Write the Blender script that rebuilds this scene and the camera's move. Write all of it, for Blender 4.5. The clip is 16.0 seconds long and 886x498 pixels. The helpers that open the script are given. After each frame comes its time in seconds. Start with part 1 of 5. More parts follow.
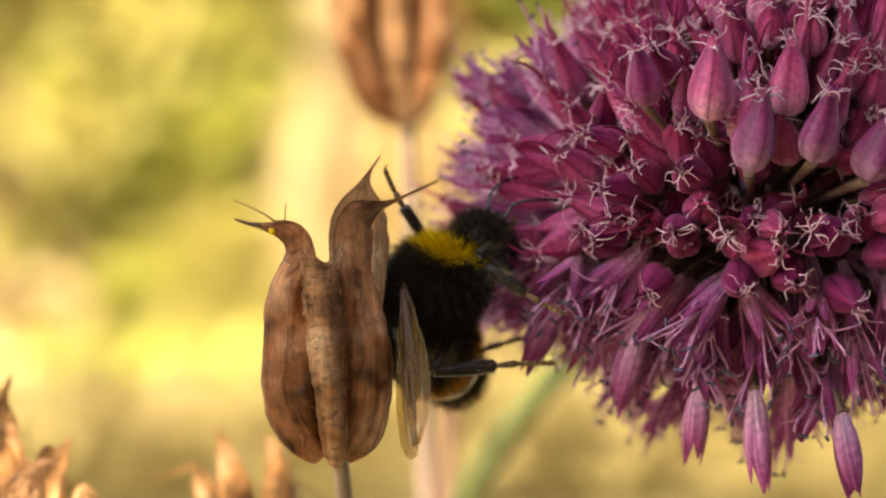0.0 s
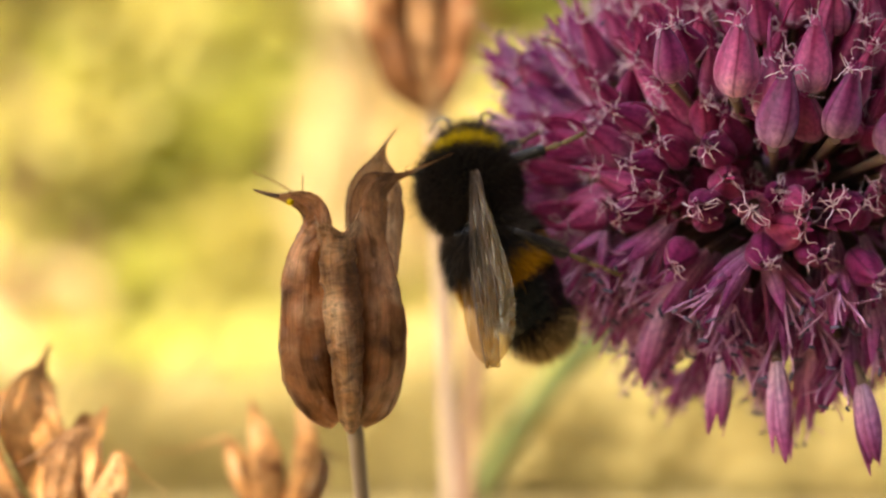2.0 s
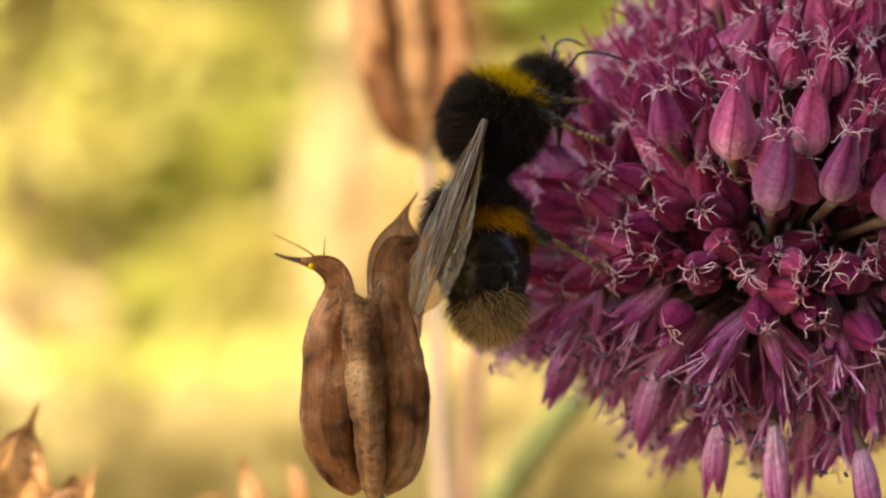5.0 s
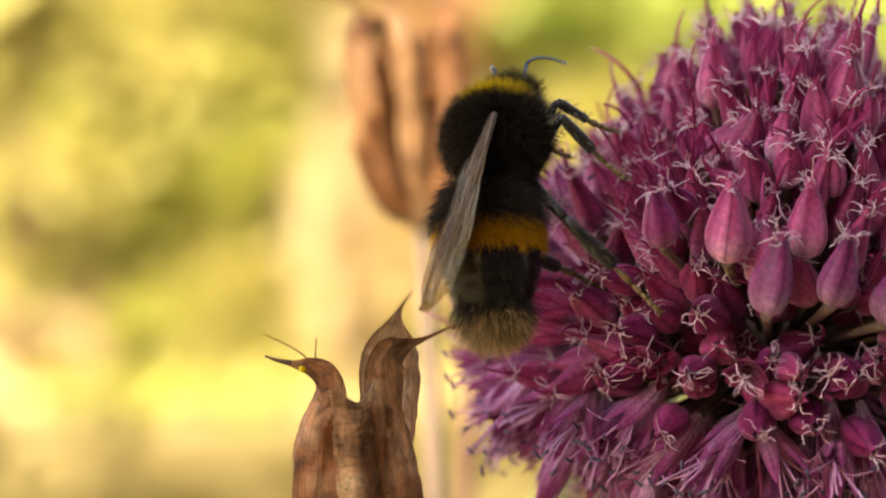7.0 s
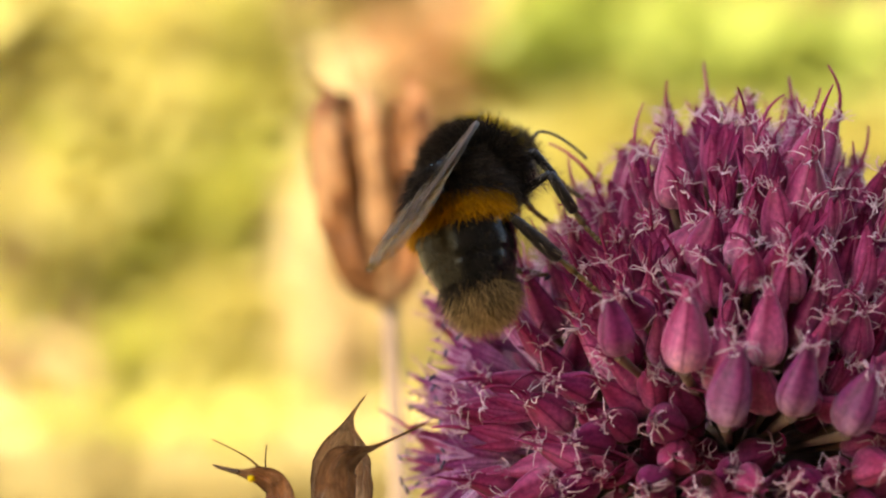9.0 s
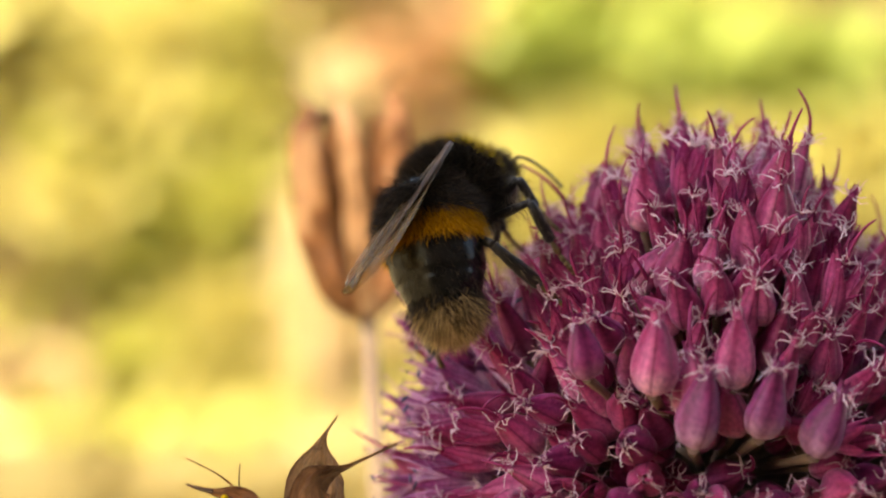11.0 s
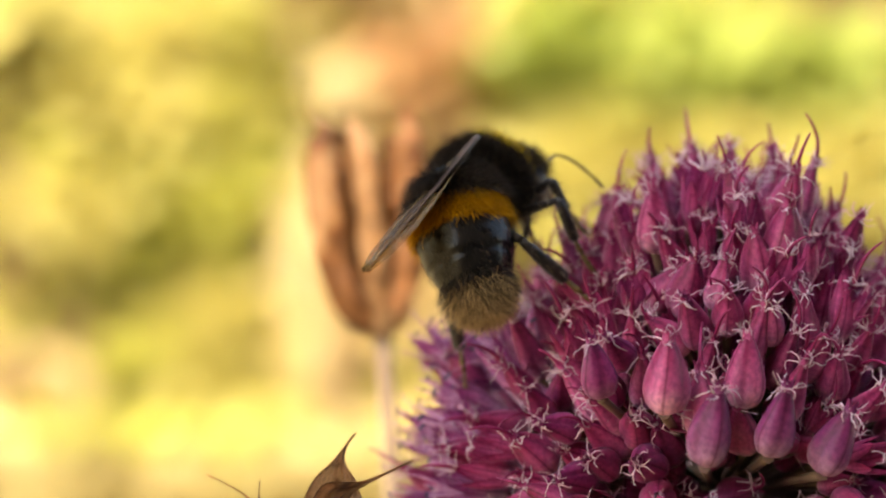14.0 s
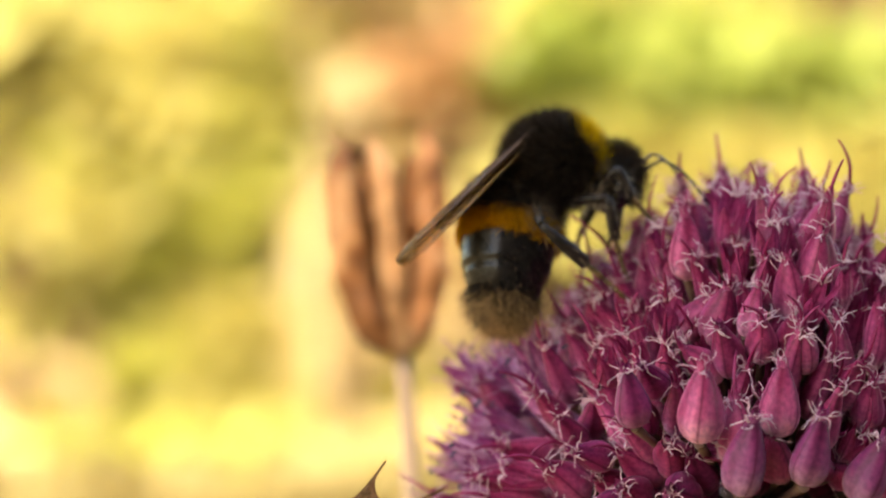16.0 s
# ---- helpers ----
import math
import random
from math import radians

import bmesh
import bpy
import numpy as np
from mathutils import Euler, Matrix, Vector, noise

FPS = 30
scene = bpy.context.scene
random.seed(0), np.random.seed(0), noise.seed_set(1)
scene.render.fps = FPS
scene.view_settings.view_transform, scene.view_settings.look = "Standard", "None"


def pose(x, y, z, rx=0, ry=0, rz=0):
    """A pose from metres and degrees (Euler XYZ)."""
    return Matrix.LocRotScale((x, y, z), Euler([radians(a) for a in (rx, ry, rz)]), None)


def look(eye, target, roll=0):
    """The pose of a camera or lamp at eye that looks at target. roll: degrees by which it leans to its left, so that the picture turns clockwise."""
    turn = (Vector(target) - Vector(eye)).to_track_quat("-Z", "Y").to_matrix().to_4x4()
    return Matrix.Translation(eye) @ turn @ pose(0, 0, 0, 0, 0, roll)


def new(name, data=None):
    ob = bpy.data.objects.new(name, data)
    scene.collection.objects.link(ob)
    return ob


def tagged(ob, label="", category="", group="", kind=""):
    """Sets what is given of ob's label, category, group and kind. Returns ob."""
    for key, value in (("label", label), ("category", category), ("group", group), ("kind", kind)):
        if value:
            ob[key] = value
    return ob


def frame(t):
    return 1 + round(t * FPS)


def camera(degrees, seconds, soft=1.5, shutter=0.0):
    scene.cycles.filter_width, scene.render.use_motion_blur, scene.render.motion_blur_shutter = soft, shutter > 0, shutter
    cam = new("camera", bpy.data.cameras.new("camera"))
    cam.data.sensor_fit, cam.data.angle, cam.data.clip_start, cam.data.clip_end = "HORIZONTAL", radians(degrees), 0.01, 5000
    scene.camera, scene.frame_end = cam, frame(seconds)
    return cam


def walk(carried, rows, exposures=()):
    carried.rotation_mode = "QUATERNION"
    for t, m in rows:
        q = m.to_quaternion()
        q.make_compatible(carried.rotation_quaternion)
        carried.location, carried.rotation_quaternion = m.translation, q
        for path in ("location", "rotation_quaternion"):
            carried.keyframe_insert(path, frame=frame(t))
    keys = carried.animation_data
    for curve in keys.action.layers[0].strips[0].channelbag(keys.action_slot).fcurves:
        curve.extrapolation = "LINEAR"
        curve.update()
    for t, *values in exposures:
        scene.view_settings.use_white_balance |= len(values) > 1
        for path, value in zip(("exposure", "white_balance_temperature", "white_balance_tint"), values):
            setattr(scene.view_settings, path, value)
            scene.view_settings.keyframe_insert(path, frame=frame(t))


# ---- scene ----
# The foreground is laid out in millimetres from the resting eye: x right, y ahead, z up.
MM = 0.001
EYE = 0.45
cam = camera(20.0, 16.0, soft=2.1)
cam.data.dof.use_dof = True
cam.data.dof.focus_distance = 0.1682
cam.data.dof.aperture_fstop = 23.0
ROWS = [
    (0, -0.05, -1.62, -6.79, -0.345, -0.871, 0.16), (0.5, -0.37, -3.07, -6.65, -0.248, -0.86, 0.28), (1, -0.95, -3.66, -7.01, -0.245, -0.903, 0.29), (1.5, -1.21, -4.94, -8.02, -0.125, -0.976, 0.18), (2, -1.3, -5.91, -8.25, -0.043, -0.996, -0.18),
    (2.5, -1.76, -6.25, -7.71, -0.025, -0.97, -0.16), (3, -2.07, -6.47, -7.25, 0.067, -0.916, -0.19), (5.5, -0.36, -2.57, -3.48, 0.008, -0.376, -0.12), (6, -0.52, -2.07, -1.36, 0.024, -0.118, 0.05), (6.5, -0.42, -1.24, -0.27, 0.024, -0.034, 0.22),
    (7, 0.0, 0.0, 0.0, 0.0, 0.0, -0.2), (7.5, 0.72, 1.34, 1.36, -0.047, 0.112, -0.29), (8, 1.86, 2.79, 3.33, -0.128, 0.273, -0.21), (8.5, 2.3, 3.27, 4.28, -0.158, 0.348, 0.02), (9, 2.69, 4.13, 5.73, -0.185, 0.474, -0.01),
    (11.5, 4.52, 2.7, 7.52, -0.31, 0.644, -0.02), (12, 4.58, 2.14, 8.53, -0.316, 0.721, 0.18), (12.5, 4.14, 0.99, 8.91, -0.292, 0.748, 0.06), (13, 4.18, 0.33, 9.24, -0.296, 0.782, 0.28), (13.5, 3.56, -0.04, 9.11, -0.254, 0.775, 0.02),
    (14, 3.33, -0.65, 8.05, -0.241, 0.704, 0.04), (14.5, 2.98, -0.42, 8.02, -0.21, 0.7, 0.09), (15, 2.16, -0.28, 9.18, -0.146, 0.795, 0.03), (15.5, 1.62, -0.77, 9.35, -0.108, 0.808, -0.08), (16, 1.57, -0.08, 9.56, -0.096, 0.837, 0.16),
]
walk(cam, [(t, pose(x * MM, y * MM, EYE + z * MM, 90 + pitch, roll, yaw)) for t, x, y, z, yaw, pitch, roll in ROWS], [(0, 2.46, 8400, 10), (16, 2.46, 8400, 10)])

# ---- world, sun, exposure ----
SUN_ELEVATION, SUN_AZIMUTH = 50.0, 205.0
world = bpy.data.worlds.new("sky")
scene.world = world
world.use_nodes = True
wn = world.node_tree.nodes
sky = wn.new("ShaderNodeTexSky")
sky.sky_type, sky.sun_disc = "NISHITA", False
sky.sun_elevation, sky.sun_rotation = radians(SUN_ELEVATION), radians(SUN_AZIMUTH)
wn["Background"].inputs["Strength"].default_value = 0.142
world.node_tree.links.new(sky.outputs["Color"], wn["Background"].inputs["Color"])
sun = new("sun", bpy.data.lights.new("sun", "SUN"))
sun.data.energy, sun.data.angle, sun.data.color = 4.0, radians(0.55), (1.0, 0.96, 0.90)
sun_way = Vector((math.sin(radians(SUN_AZIMUTH)) * math.cos(radians(SUN_ELEVATION)), math.cos(radians(SUN_AZIMUTH)) * math.cos(radians(SUN_ELEVATION)), math.sin(radians(SUN_ELEVATION))))
sun.matrix_world = look(sun_way * 6, (0, 0, 0))

# ---- materials ----


def material(name, roughness=0.6, specular=0.5):
    m = bpy.data.materials.new(name)
    m.use_nodes = True
    b = m.node_tree.nodes["Principled BSDF"]
    b.inputs["Roughness"].default_value = roughness
    b.inputs["Specular IOR Level"].default_value = specular
    return m, m.node_tree.nodes, m.node_tree.links, b


def ramp(nodes, stops):
    r = nodes.new("ShaderNodeValToRGB")
    e = r.color_ramp.elements
    while len(e) < len(stops):
        e.new(0.5)
    for k, (p, c) in zip(e, stops):
        k.position, k.color = p, (*c, 1)
    return r


def noise_node(nodes, links, scale, detail=4.0, stretch=None, space="Object"):
    tc = nodes.new("ShaderNodeTexCoord")
    n = nodes.new("ShaderNodeTexNoise")
    n.inputs["Scale"].default_value, n.inputs["Detail"].default_value = scale, detail
    if stretch:
        mp = nodes.new("ShaderNodeMapping")
        mp.inputs["Scale"].default_value = stretch
        links.new(tc.outputs[space], mp.inputs["Vector"])
        links.new(mp.outputs["Vector"], n.inputs["Vector"])
    else:
        links.new(tc.outputs[space], n.inputs["Vector"])
    return n


def bump(nodes, links, b, source, distance, strength=0.5):
    k = nodes.new("ShaderNodeBump")
    k.inputs["Distance"].default_value, k.inputs["Strength"].default_value = distance, strength
    links.new(source, k.inputs["Height"])
    links.new(k.outputs["Normal"], b.inputs["Normal"])


def mixed(nodes, links, factor, a, b, mode="MIX"):
    m = nodes.new("ShaderNodeMix")
    m.data_type, m.blend_type = "RGBA", mode
    for socket, value in ((m.inputs["Factor"], factor), (m.inputs["A"], a), (m.inputs["B"], b)):
        if isinstance(value, (int, float)):
            socket.default_value = value
        elif isinstance(value, tuple):
            socket.default_value = (*value, 1)
        else:
            links.new(value, socket)
    return m.outputs["Result"]


def through_light(m, nodes, links, b, colour, share):
    """Lets part of the light pass through a thin sheet."""
    t = nodes.new("ShaderNodeBsdfTranslucent")
    if isinstance(colour, tuple):
        t.inputs["Color"].default_value = (*colour, 1)
    else:
        links.new(colour, t.inputs["Color"])
    s = nodes.new("ShaderNodeMixShader")
    s.inputs["Fac"].default_value = share
    links.new(b.outputs["BSDF"], s.inputs[1])
    links.new(t.outputs["BSDF"], s.inputs[2])
    links.new(s.outputs["Shader"], nodes["Material Output"].inputs["Surface"])


def tepal_material(name, deep, mid, pale, stripe):
    """Tepals: u runs across (midrib at 0.5), v from the base to the tip."""
    m, n, l, b = material(name, 0.42, 0.3)
    uv = n.new("ShaderNodeUVMap")
    sep = n.new("ShaderNodeSeparateXYZ")
    l.new(uv.outputs["UV"], sep.inputs["Vector"])
    along = ramp(n, [(0.0, pale), (0.42, mid), (0.80, deep), (1.0, tuple(0.75 * c for c in deep))])
    grain = noise_node(n, l, 900.0, 5.0, (1.0, 1.0, 0.25))
    wob = n.new("ShaderNodeMath")
    wob.operation = "MULTIPLY_ADD"
    l.new(grain.outputs["Fac"], wob.inputs[0])
    wob.inputs[1].default_value = 0.5
    add = n.new("ShaderNodeMath")
    add.operation = "ADD"
    add.inputs[1].default_value = -0.25
    l.new(sep.outputs["Y"], add.inputs[0])
    l.new(add.outputs[0], wob.inputs[2])
    l.new(wob.outputs[0], along.inputs["Fac"])
    rib = ramp(n, [(0.455, (0, 0, 0)), (0.49, (1, 1, 1)), (0.51, (1, 1, 1)), (0.545, (0, 0, 0))])
    l.new(sep.outputs["X"], rib.inputs["Fac"])
    c = mixed(n, l, 0.7, along.outputs["Color"], stripe)
    fac = n.new("ShaderNodeMath")
    fac.operation = "MULTIPLY"
    fac.inputs[1].default_value = 0.8
    l.new(rib.outputs["Color"], fac.inputs[0])
    col = mixed(n, l, fac.outputs[0], along.outputs["Color"], c)
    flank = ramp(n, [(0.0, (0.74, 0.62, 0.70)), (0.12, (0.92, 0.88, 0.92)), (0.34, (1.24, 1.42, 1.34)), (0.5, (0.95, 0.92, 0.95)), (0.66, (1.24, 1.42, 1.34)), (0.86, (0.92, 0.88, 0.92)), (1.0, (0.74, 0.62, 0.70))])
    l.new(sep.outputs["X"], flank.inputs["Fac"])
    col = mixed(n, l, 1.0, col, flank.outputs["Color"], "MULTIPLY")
    info = n.new("ShaderNodeObjectInfo")
    tint = ramp(n, [(0.0, (0.70, 0.60, 0.72)), (0.5, (1.0, 1.0, 1.0)), (1.0, (1.14, 1.24, 1.16))])
    l.new(info.outputs["Random"], tint.inputs["Fac"])
    col = mixed(n, l, 1.0, col, tint.outputs["Color"], "MULTIPLY")
    fleck = noise_node(n, l, 2600.0, 3.0)
    shade = ramp(n, [(0.35, (0.72, 0.66, 0.74)), (0.62, (1.08, 1.05, 1.05))])
    l.new(fleck.outputs["Fac"], shade.inputs["Fac"])
    col = mixed(n, l, 1.0, col, shade.outputs["Color"], "MULTIPLY")
    l.new(col, b.inputs["Base Color"])
    lines = noise_node(n, l, 1500.0, 4.0, (1.0, 1.0, 0.12))
    bump(n, l, b, lines.outputs["Fac"], 0.00012, 0.6)
    b.inputs["Sheen Weight"].default_value, b.inputs["Sheen Roughness"].default_value = 0.09, 0.4
    b.inputs["Sheen Tint"].default_value = (0.86, 0.72, 0.90, 1)
    through_light(m, n, l, b, col, 0.30)
    return m


def simple_material(name, low, high, scale, roughness=0.6, specular=0.4, depth=0.0001, stretch=None, per_thing=0.0, through_share=0.0, spread=(0.3, 0.7)):
    m, n, l, b = material(name, roughness, specular)
    g = noise_node(n, l, scale, 6.0, stretch)
    r = ramp(n, [(spread[0], low), (spread[1], high)])
    l.new(g.outputs["Fac"], r.inputs["Fac"])
    col = r.outputs["Color"]
    if per_thing:
        info = n.new("ShaderNodeObjectInfo")
        t = ramp(n, [(0.0, (1 - per_thing,) * 3), (1.0, (1 + per_thing,) * 3)])
        l.new(info.outputs["Random"], t.inputs["Fac"])
        col = mixed(n, l, 1.0, col, t.outputs["Color"], "MULTIPLY")
    l.new(col, b.inputs["Base Color"])
    bump(n, l, b, g.outputs["Fac"], depth, 0.6)
    if through_share:
        through_light(m, n, l, b, col, through_share)
    return m


def husk_material(name, dark, mid, pale, share, ribs=16.0):
    """Dry papery seed-pod wall: cross wrinkles, blotches and a pale bloom."""
    m, n, l, b = material(name, 0.42, 0.45)
    uv = n.new("ShaderNodeUVMap")
    big = noise_node(n, l, 260.0, 5.0)
    r = ramp(n, [(0.28, dark), (0.5, mid), (0.72, pale)])
    l.new(big.outputs["Fac"], r.inputs["Fac"])
    mp = n.new("ShaderNodeMapping")
    mp.inputs["Scale"].default_value = (6.0, ribs, 1.0)
    l.new(uv.outputs["UV"], mp.inputs["Vector"])
    w = n.new("ShaderNodeTexNoise")
    w.inputs["Scale"].default_value, w.inputs["Detail"].default_value, w.inputs["Distortion"].default_value = 1.0, 5.0, 0.8
    l.new(mp.outputs["Vector"], w.inputs["Vector"])
    wr = ramp(n, [(0.30, (0.58, 0.52, 0.48)), (0.48, (1.0, 1.0, 1.0)), (0.70, (1.25, 1.22, 1.18))])
    l.new(w.outputs["Fac"], wr.inputs["Fac"])
    col = mixed(n, l, 1.0, r.outputs["Color"], wr.outputs["Color"], "MULTIPLY")
    mf = n.new("ShaderNodeMapping")
    mf.inputs["Scale"].default_value = (55.0, 7.0, 1.0)
    l.new(uv.outputs["UV"], mf.inputs["Vector"])
    fine = n.new("ShaderNodeTexNoise")
    fine.inputs["Scale"].default_value, fine.inputs["Detail"].default_value = 1.0, 4.0
    l.new(mf.outputs["Vector"], fine.inputs["Vector"])
    fr = ramp(n, [(0.32, (0.76, 0.72, 0.68)), (0.6, (1.12, 1.1, 1.08))])
    l.new(fine.outputs["Fac"], fr.inputs["Fac"])
    col = mixed(n, l, 1.0, col, fr.outputs["Color"], "MULTIPLY")
    spots = noise_node(n, l, 1400.0, 3.0)
    sr = ramp(n, [(0.64, (1, 1, 1)), (0.80, (0.6, 0.5, 0.45))])
    l.new(spots.outputs["Fac"], sr.inputs["Fac"])
    col = mixed(n, l, 1.0, col, sr.outputs["Color"], "MULTIPLY")
    across = n.new("ShaderNodeSeparateXYZ")
    l.new(uv.outputs["UV"], across.inputs["Vector"])
    rim = ramp(n, [(0.0, (0.30, 0.24, 0.22)), (0.05, (0.8, 0.75, 0.72)), (0.12, (1, 1, 1)), (0.88, (1, 1, 1)), (0.95, (0.8, 0.75, 0.72)), (1.0, (0.30, 0.24, 0.22))])
    l.new(across.outputs["X"], rim.inputs["Fac"])
    col = mixed(n, l, 1.0, col, rim.outputs["Color"], "MULTIPLY")
    l.new(col, b.inputs["Base Color"])
    bump(n, l, b, w.outputs["Fac"], 0.0007, 1.0)
    through_light(m, n, l, b, col, share)
    return m


def leaf_material(name, low, high, share=0.45):
    m, n, l, b = material(name, 0.5, 0.35)
    g = n.new("ShaderNodeNewGeometry")
    r = ramp(n, [(0.0, tuple(0.80 * c for c in low)), (1.0, tuple(1.10 * c for c in high))])
    l.new(g.outputs["Random Per Island"], r.inputs["Fac"])
    k = noise_node(n, l, 60.0, 3.0)
    s = ramp(n, [(0.3, (0.8, 0.8, 0.8)), (0.7, (1.15, 1.15, 1.1))])
    l.new(k.outputs["Fac"], s.inputs["Fac"])
    col = mixed(n, l, 1.0, r.outputs["Color"], s.outputs["Color"], "MULTIPLY")
    l.new(col, b.inputs["Base Color"])
    through_light(m, n, l, b, col, share)
    return m


BUD = tepal_material("bud_tepal", (0.35, 0.032, 0.112), (0.475, 0.082, 0.20), (0.68, 0.33, 0.46), (0.09, 0.008, 0.035))
# Darkened bud copy: weaker light on the front buds painted into the tepals.
BUD_SHADED = tepal_material("shaded_bud_tepal", (0.19, 0.017, 0.082), (0.26, 0.050, 0.15), (0.46, 0.24, 0.35), (0.09, 0.012, 0.035))
# Deep purple buds, with the shade of the middle zone in the colour.
BUD_DEEP_SHADED = tepal_material("deep_shaded_bud_tepal", (0.22, 0.014, 0.085), (0.34, 0.045, 0.16), (0.50, 0.21, 0.34), (0.05, 0.004, 0.02))
PETAL = tepal_material("open_tepal", (0.33, 0.055, 0.185), (0.55, 0.20, 0.38), (0.76, 0.50, 0.63), (0.15, 0.02, 0.09))
FILAMENT = simple_material("filament", (0.46, 0.22, 0.30), (0.74, 0.54, 0.57), 700.0, 0.6, 0.3)
STYLE = simple_material("style", (0.16, 0.006, 0.04), (0.30, 0.02, 0.10), 500.0, 0.5, 0.3)
ANTHER = simple_material("anther", (0.045, 0.035, 0.06), (0.13, 0.10, 0.16), 2500.0, 0.85, 0.2)
PEDICEL = simple_material("pedicel", (0.13, 0.06, 0.06), (0.20, 0.13, 0.08), 400.0, 0.6, 0.3)
STALK = simple_material("stalk", (0.07, 0.11, 0.022), (0.14, 0.19, 0.05), 200.0, 0.5, 0.4, stretch=(1, 1, 0.15))
HUSK = husk_material("husk", (0.07, 0.022, 0.009), (0.45, 0.195, 0.075), (0.80, 0.52, 0.30), 0.40)
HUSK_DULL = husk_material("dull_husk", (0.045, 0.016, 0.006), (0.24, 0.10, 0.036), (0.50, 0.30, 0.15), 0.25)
HUSK_PALE = husk_material("pale_husk", (0.10, 0.038, 0.016), (0.50, 0.25, 0.11), (0.86, 0.62, 0.40), 0.44)
TWIG = simple_material("twig", (0.08, 0.040, 0.026), (0.20, 0.11, 0.07), 300.0, 0.8, 0.2, 0.0002, (1, 1, 0.2))
STRAW = simple_material("straw", (0.19, 0.13, 0.095), (0.29, 0.205, 0.15), 300.0, 0.7, 0.3, 0.0002, (1, 1, 0.2))
BEAK = simple_material("beak", (0.05, 0.025, 0.012), (0.16, 0.08, 0.04), 600.0, 0.7, 0.3)
CUTICLE = simple_material("cuticle", (0.005, 0.004, 0.004), (0.012, 0.010, 0.009), 1200.0, 0.22, 0.22, 0.00003)
LEG_SHELL = simple_material("leg_shell", (0.011, 0.009, 0.008), (0.034, 0.026, 0.020), 900.0, 0.42, 0.2, 0.00005)
TARSUS = simple_material("tarsus", (0.07, 0.04, 0.015), (0.22, 0.135, 0.055), 1200.0, 0.6, 0.3)
EYE_SHELL = simple_material("eye_shell", (0.006, 0.006, 0.009), (0.02, 0.02, 0.026), 4000.0, 0.2, 0.5, 0.00003)


def hair_material(name, low, high, roughness=0.5, middle=0.7):
    m, n, l, b = material(name, roughness, 0.12)
    g = n.new("ShaderNodeNewGeometry")
    r = ramp(n, [(0.0, low), (0.7, tuple(p + (q - p) * middle for p, q in zip(low, high))), (1.0, high)])
    l.new(g.outputs["Random Per Island"], r.inputs["Fac"])
    l.new(r.outputs["Color"], b.inputs["Base Color"])
    through_light(m, n, l, b, r.outputs["Color"], 0.3)
    return m


FUR_BLACK = hair_material("black_fur", (0.009, 0.0065, 0.005), (0.10, 0.066, 0.042), 0.5, 0.2)
FUR_YELLOW = hair_material("yellow_fur", (0.40, 0.24, 0.004), (0.76, 0.50, 0.016))
FUR_OCHRE = hair_material("ochre_fur", (0.22, 0.072, 0.002), (0.70, 0.34, 0.010))
FUR_BUFF = hair_material("buff_fur", (0.05, 0.026, 0.009), (0.86, 0.56, 0.26))
FUR_GREY = hair_material("grey_fur", (0.03, 0.022, 0.016), (0.30, 0.23, 0.16))


def wing_material():
    """A thin smoky film: mostly clear, part of it glows through, with a light gloss."""
    m, n, l, b = material("wing_film", 0.3, 0.3)
    b.inputs["Base Color"].default_value = (0.12, 0.072, 0.025, 1)
    g = noise_node(n, l, 3000.0, 2.0, (0.16, 1.0, 1.0))
    bump(n, l, b, g.outputs["Fac"], 0.0006, 1.0)
    glow = n.new("ShaderNodeBsdfTranslucent")
    glow.inputs["Color"].default_value = (0.44, 0.29, 0.10, 1)
    gloss = n.new("ShaderNodeBsdfGlossy")
    gloss.inputs["Roughness"].default_value = 0.22
    gloss.inputs["Color"].default_value = (0.74, 0.64, 0.46, 1)
    k = n.new("ShaderNodeBump")
    k.inputs["Distance"].default_value, k.inputs["Strength"].default_value = 0.0004, 1.0
    l.new(g.outputs["Fac"], k.inputs["Height"])
    l.new(k.outputs["Normal"], gloss.inputs["Normal"])
    film = n.new("ShaderNodeMixShader")
    film.inputs["Fac"].default_value = 0.5
    l.new(b.outputs["BSDF"], film.inputs[1])
    l.new(glow.outputs["BSDF"], film.inputs[2])
    shiny = n.new("ShaderNodeMixShader")
    sheen = ramp(n, [(0.50, (0.01, 0.01, 0.01)), (0.62, (0.22, 0.22, 0.22))])
    l.new(g.outputs["Fac"], sheen.inputs["Fac"])
    l.new(sheen.outputs["Color"], shiny.inputs["Fac"])
    l.new(film.outputs["Shader"], shiny.inputs[1])
    l.new(gloss.outputs["BSDF"], shiny.inputs[2])
    clear = n.new("ShaderNodeBsdfTransparent")
    clear.inputs["Color"].default_value = (0.84, 0.68, 0.45, 1)
    s = n.new("ShaderNodeMixShader")
    s.inputs["Fac"].default_value = 0.5
    l.new(clear.outputs["BSDF"], s.inputs[1])
    l.new(shiny.outputs["Shader"], s.inputs[2])
    l.new(s.outputs["Shader"], n["Material Output"].inputs["Surface"])
    return m


WING_FILM = wing_material()
VEIN = simple_material("wing_vein", (0.05, 0.025, 0.012), (0.10, 0.055, 0.03), 800.0, 0.45, 0.4)
SOIL = simple_material("soil", (0.13, 0.10, 0.05), (0.28, 0.22, 0.11), 6.0, 0.9, 0.2, 0.01)
# Kept dark so the added wall bounces little light onto the flower.
PLASTER = simple_material("plaster", (0.07, 0.055, 0.04), (0.11, 0.085, 0.065), 3.0, 0.85, 0.2, 0.003)

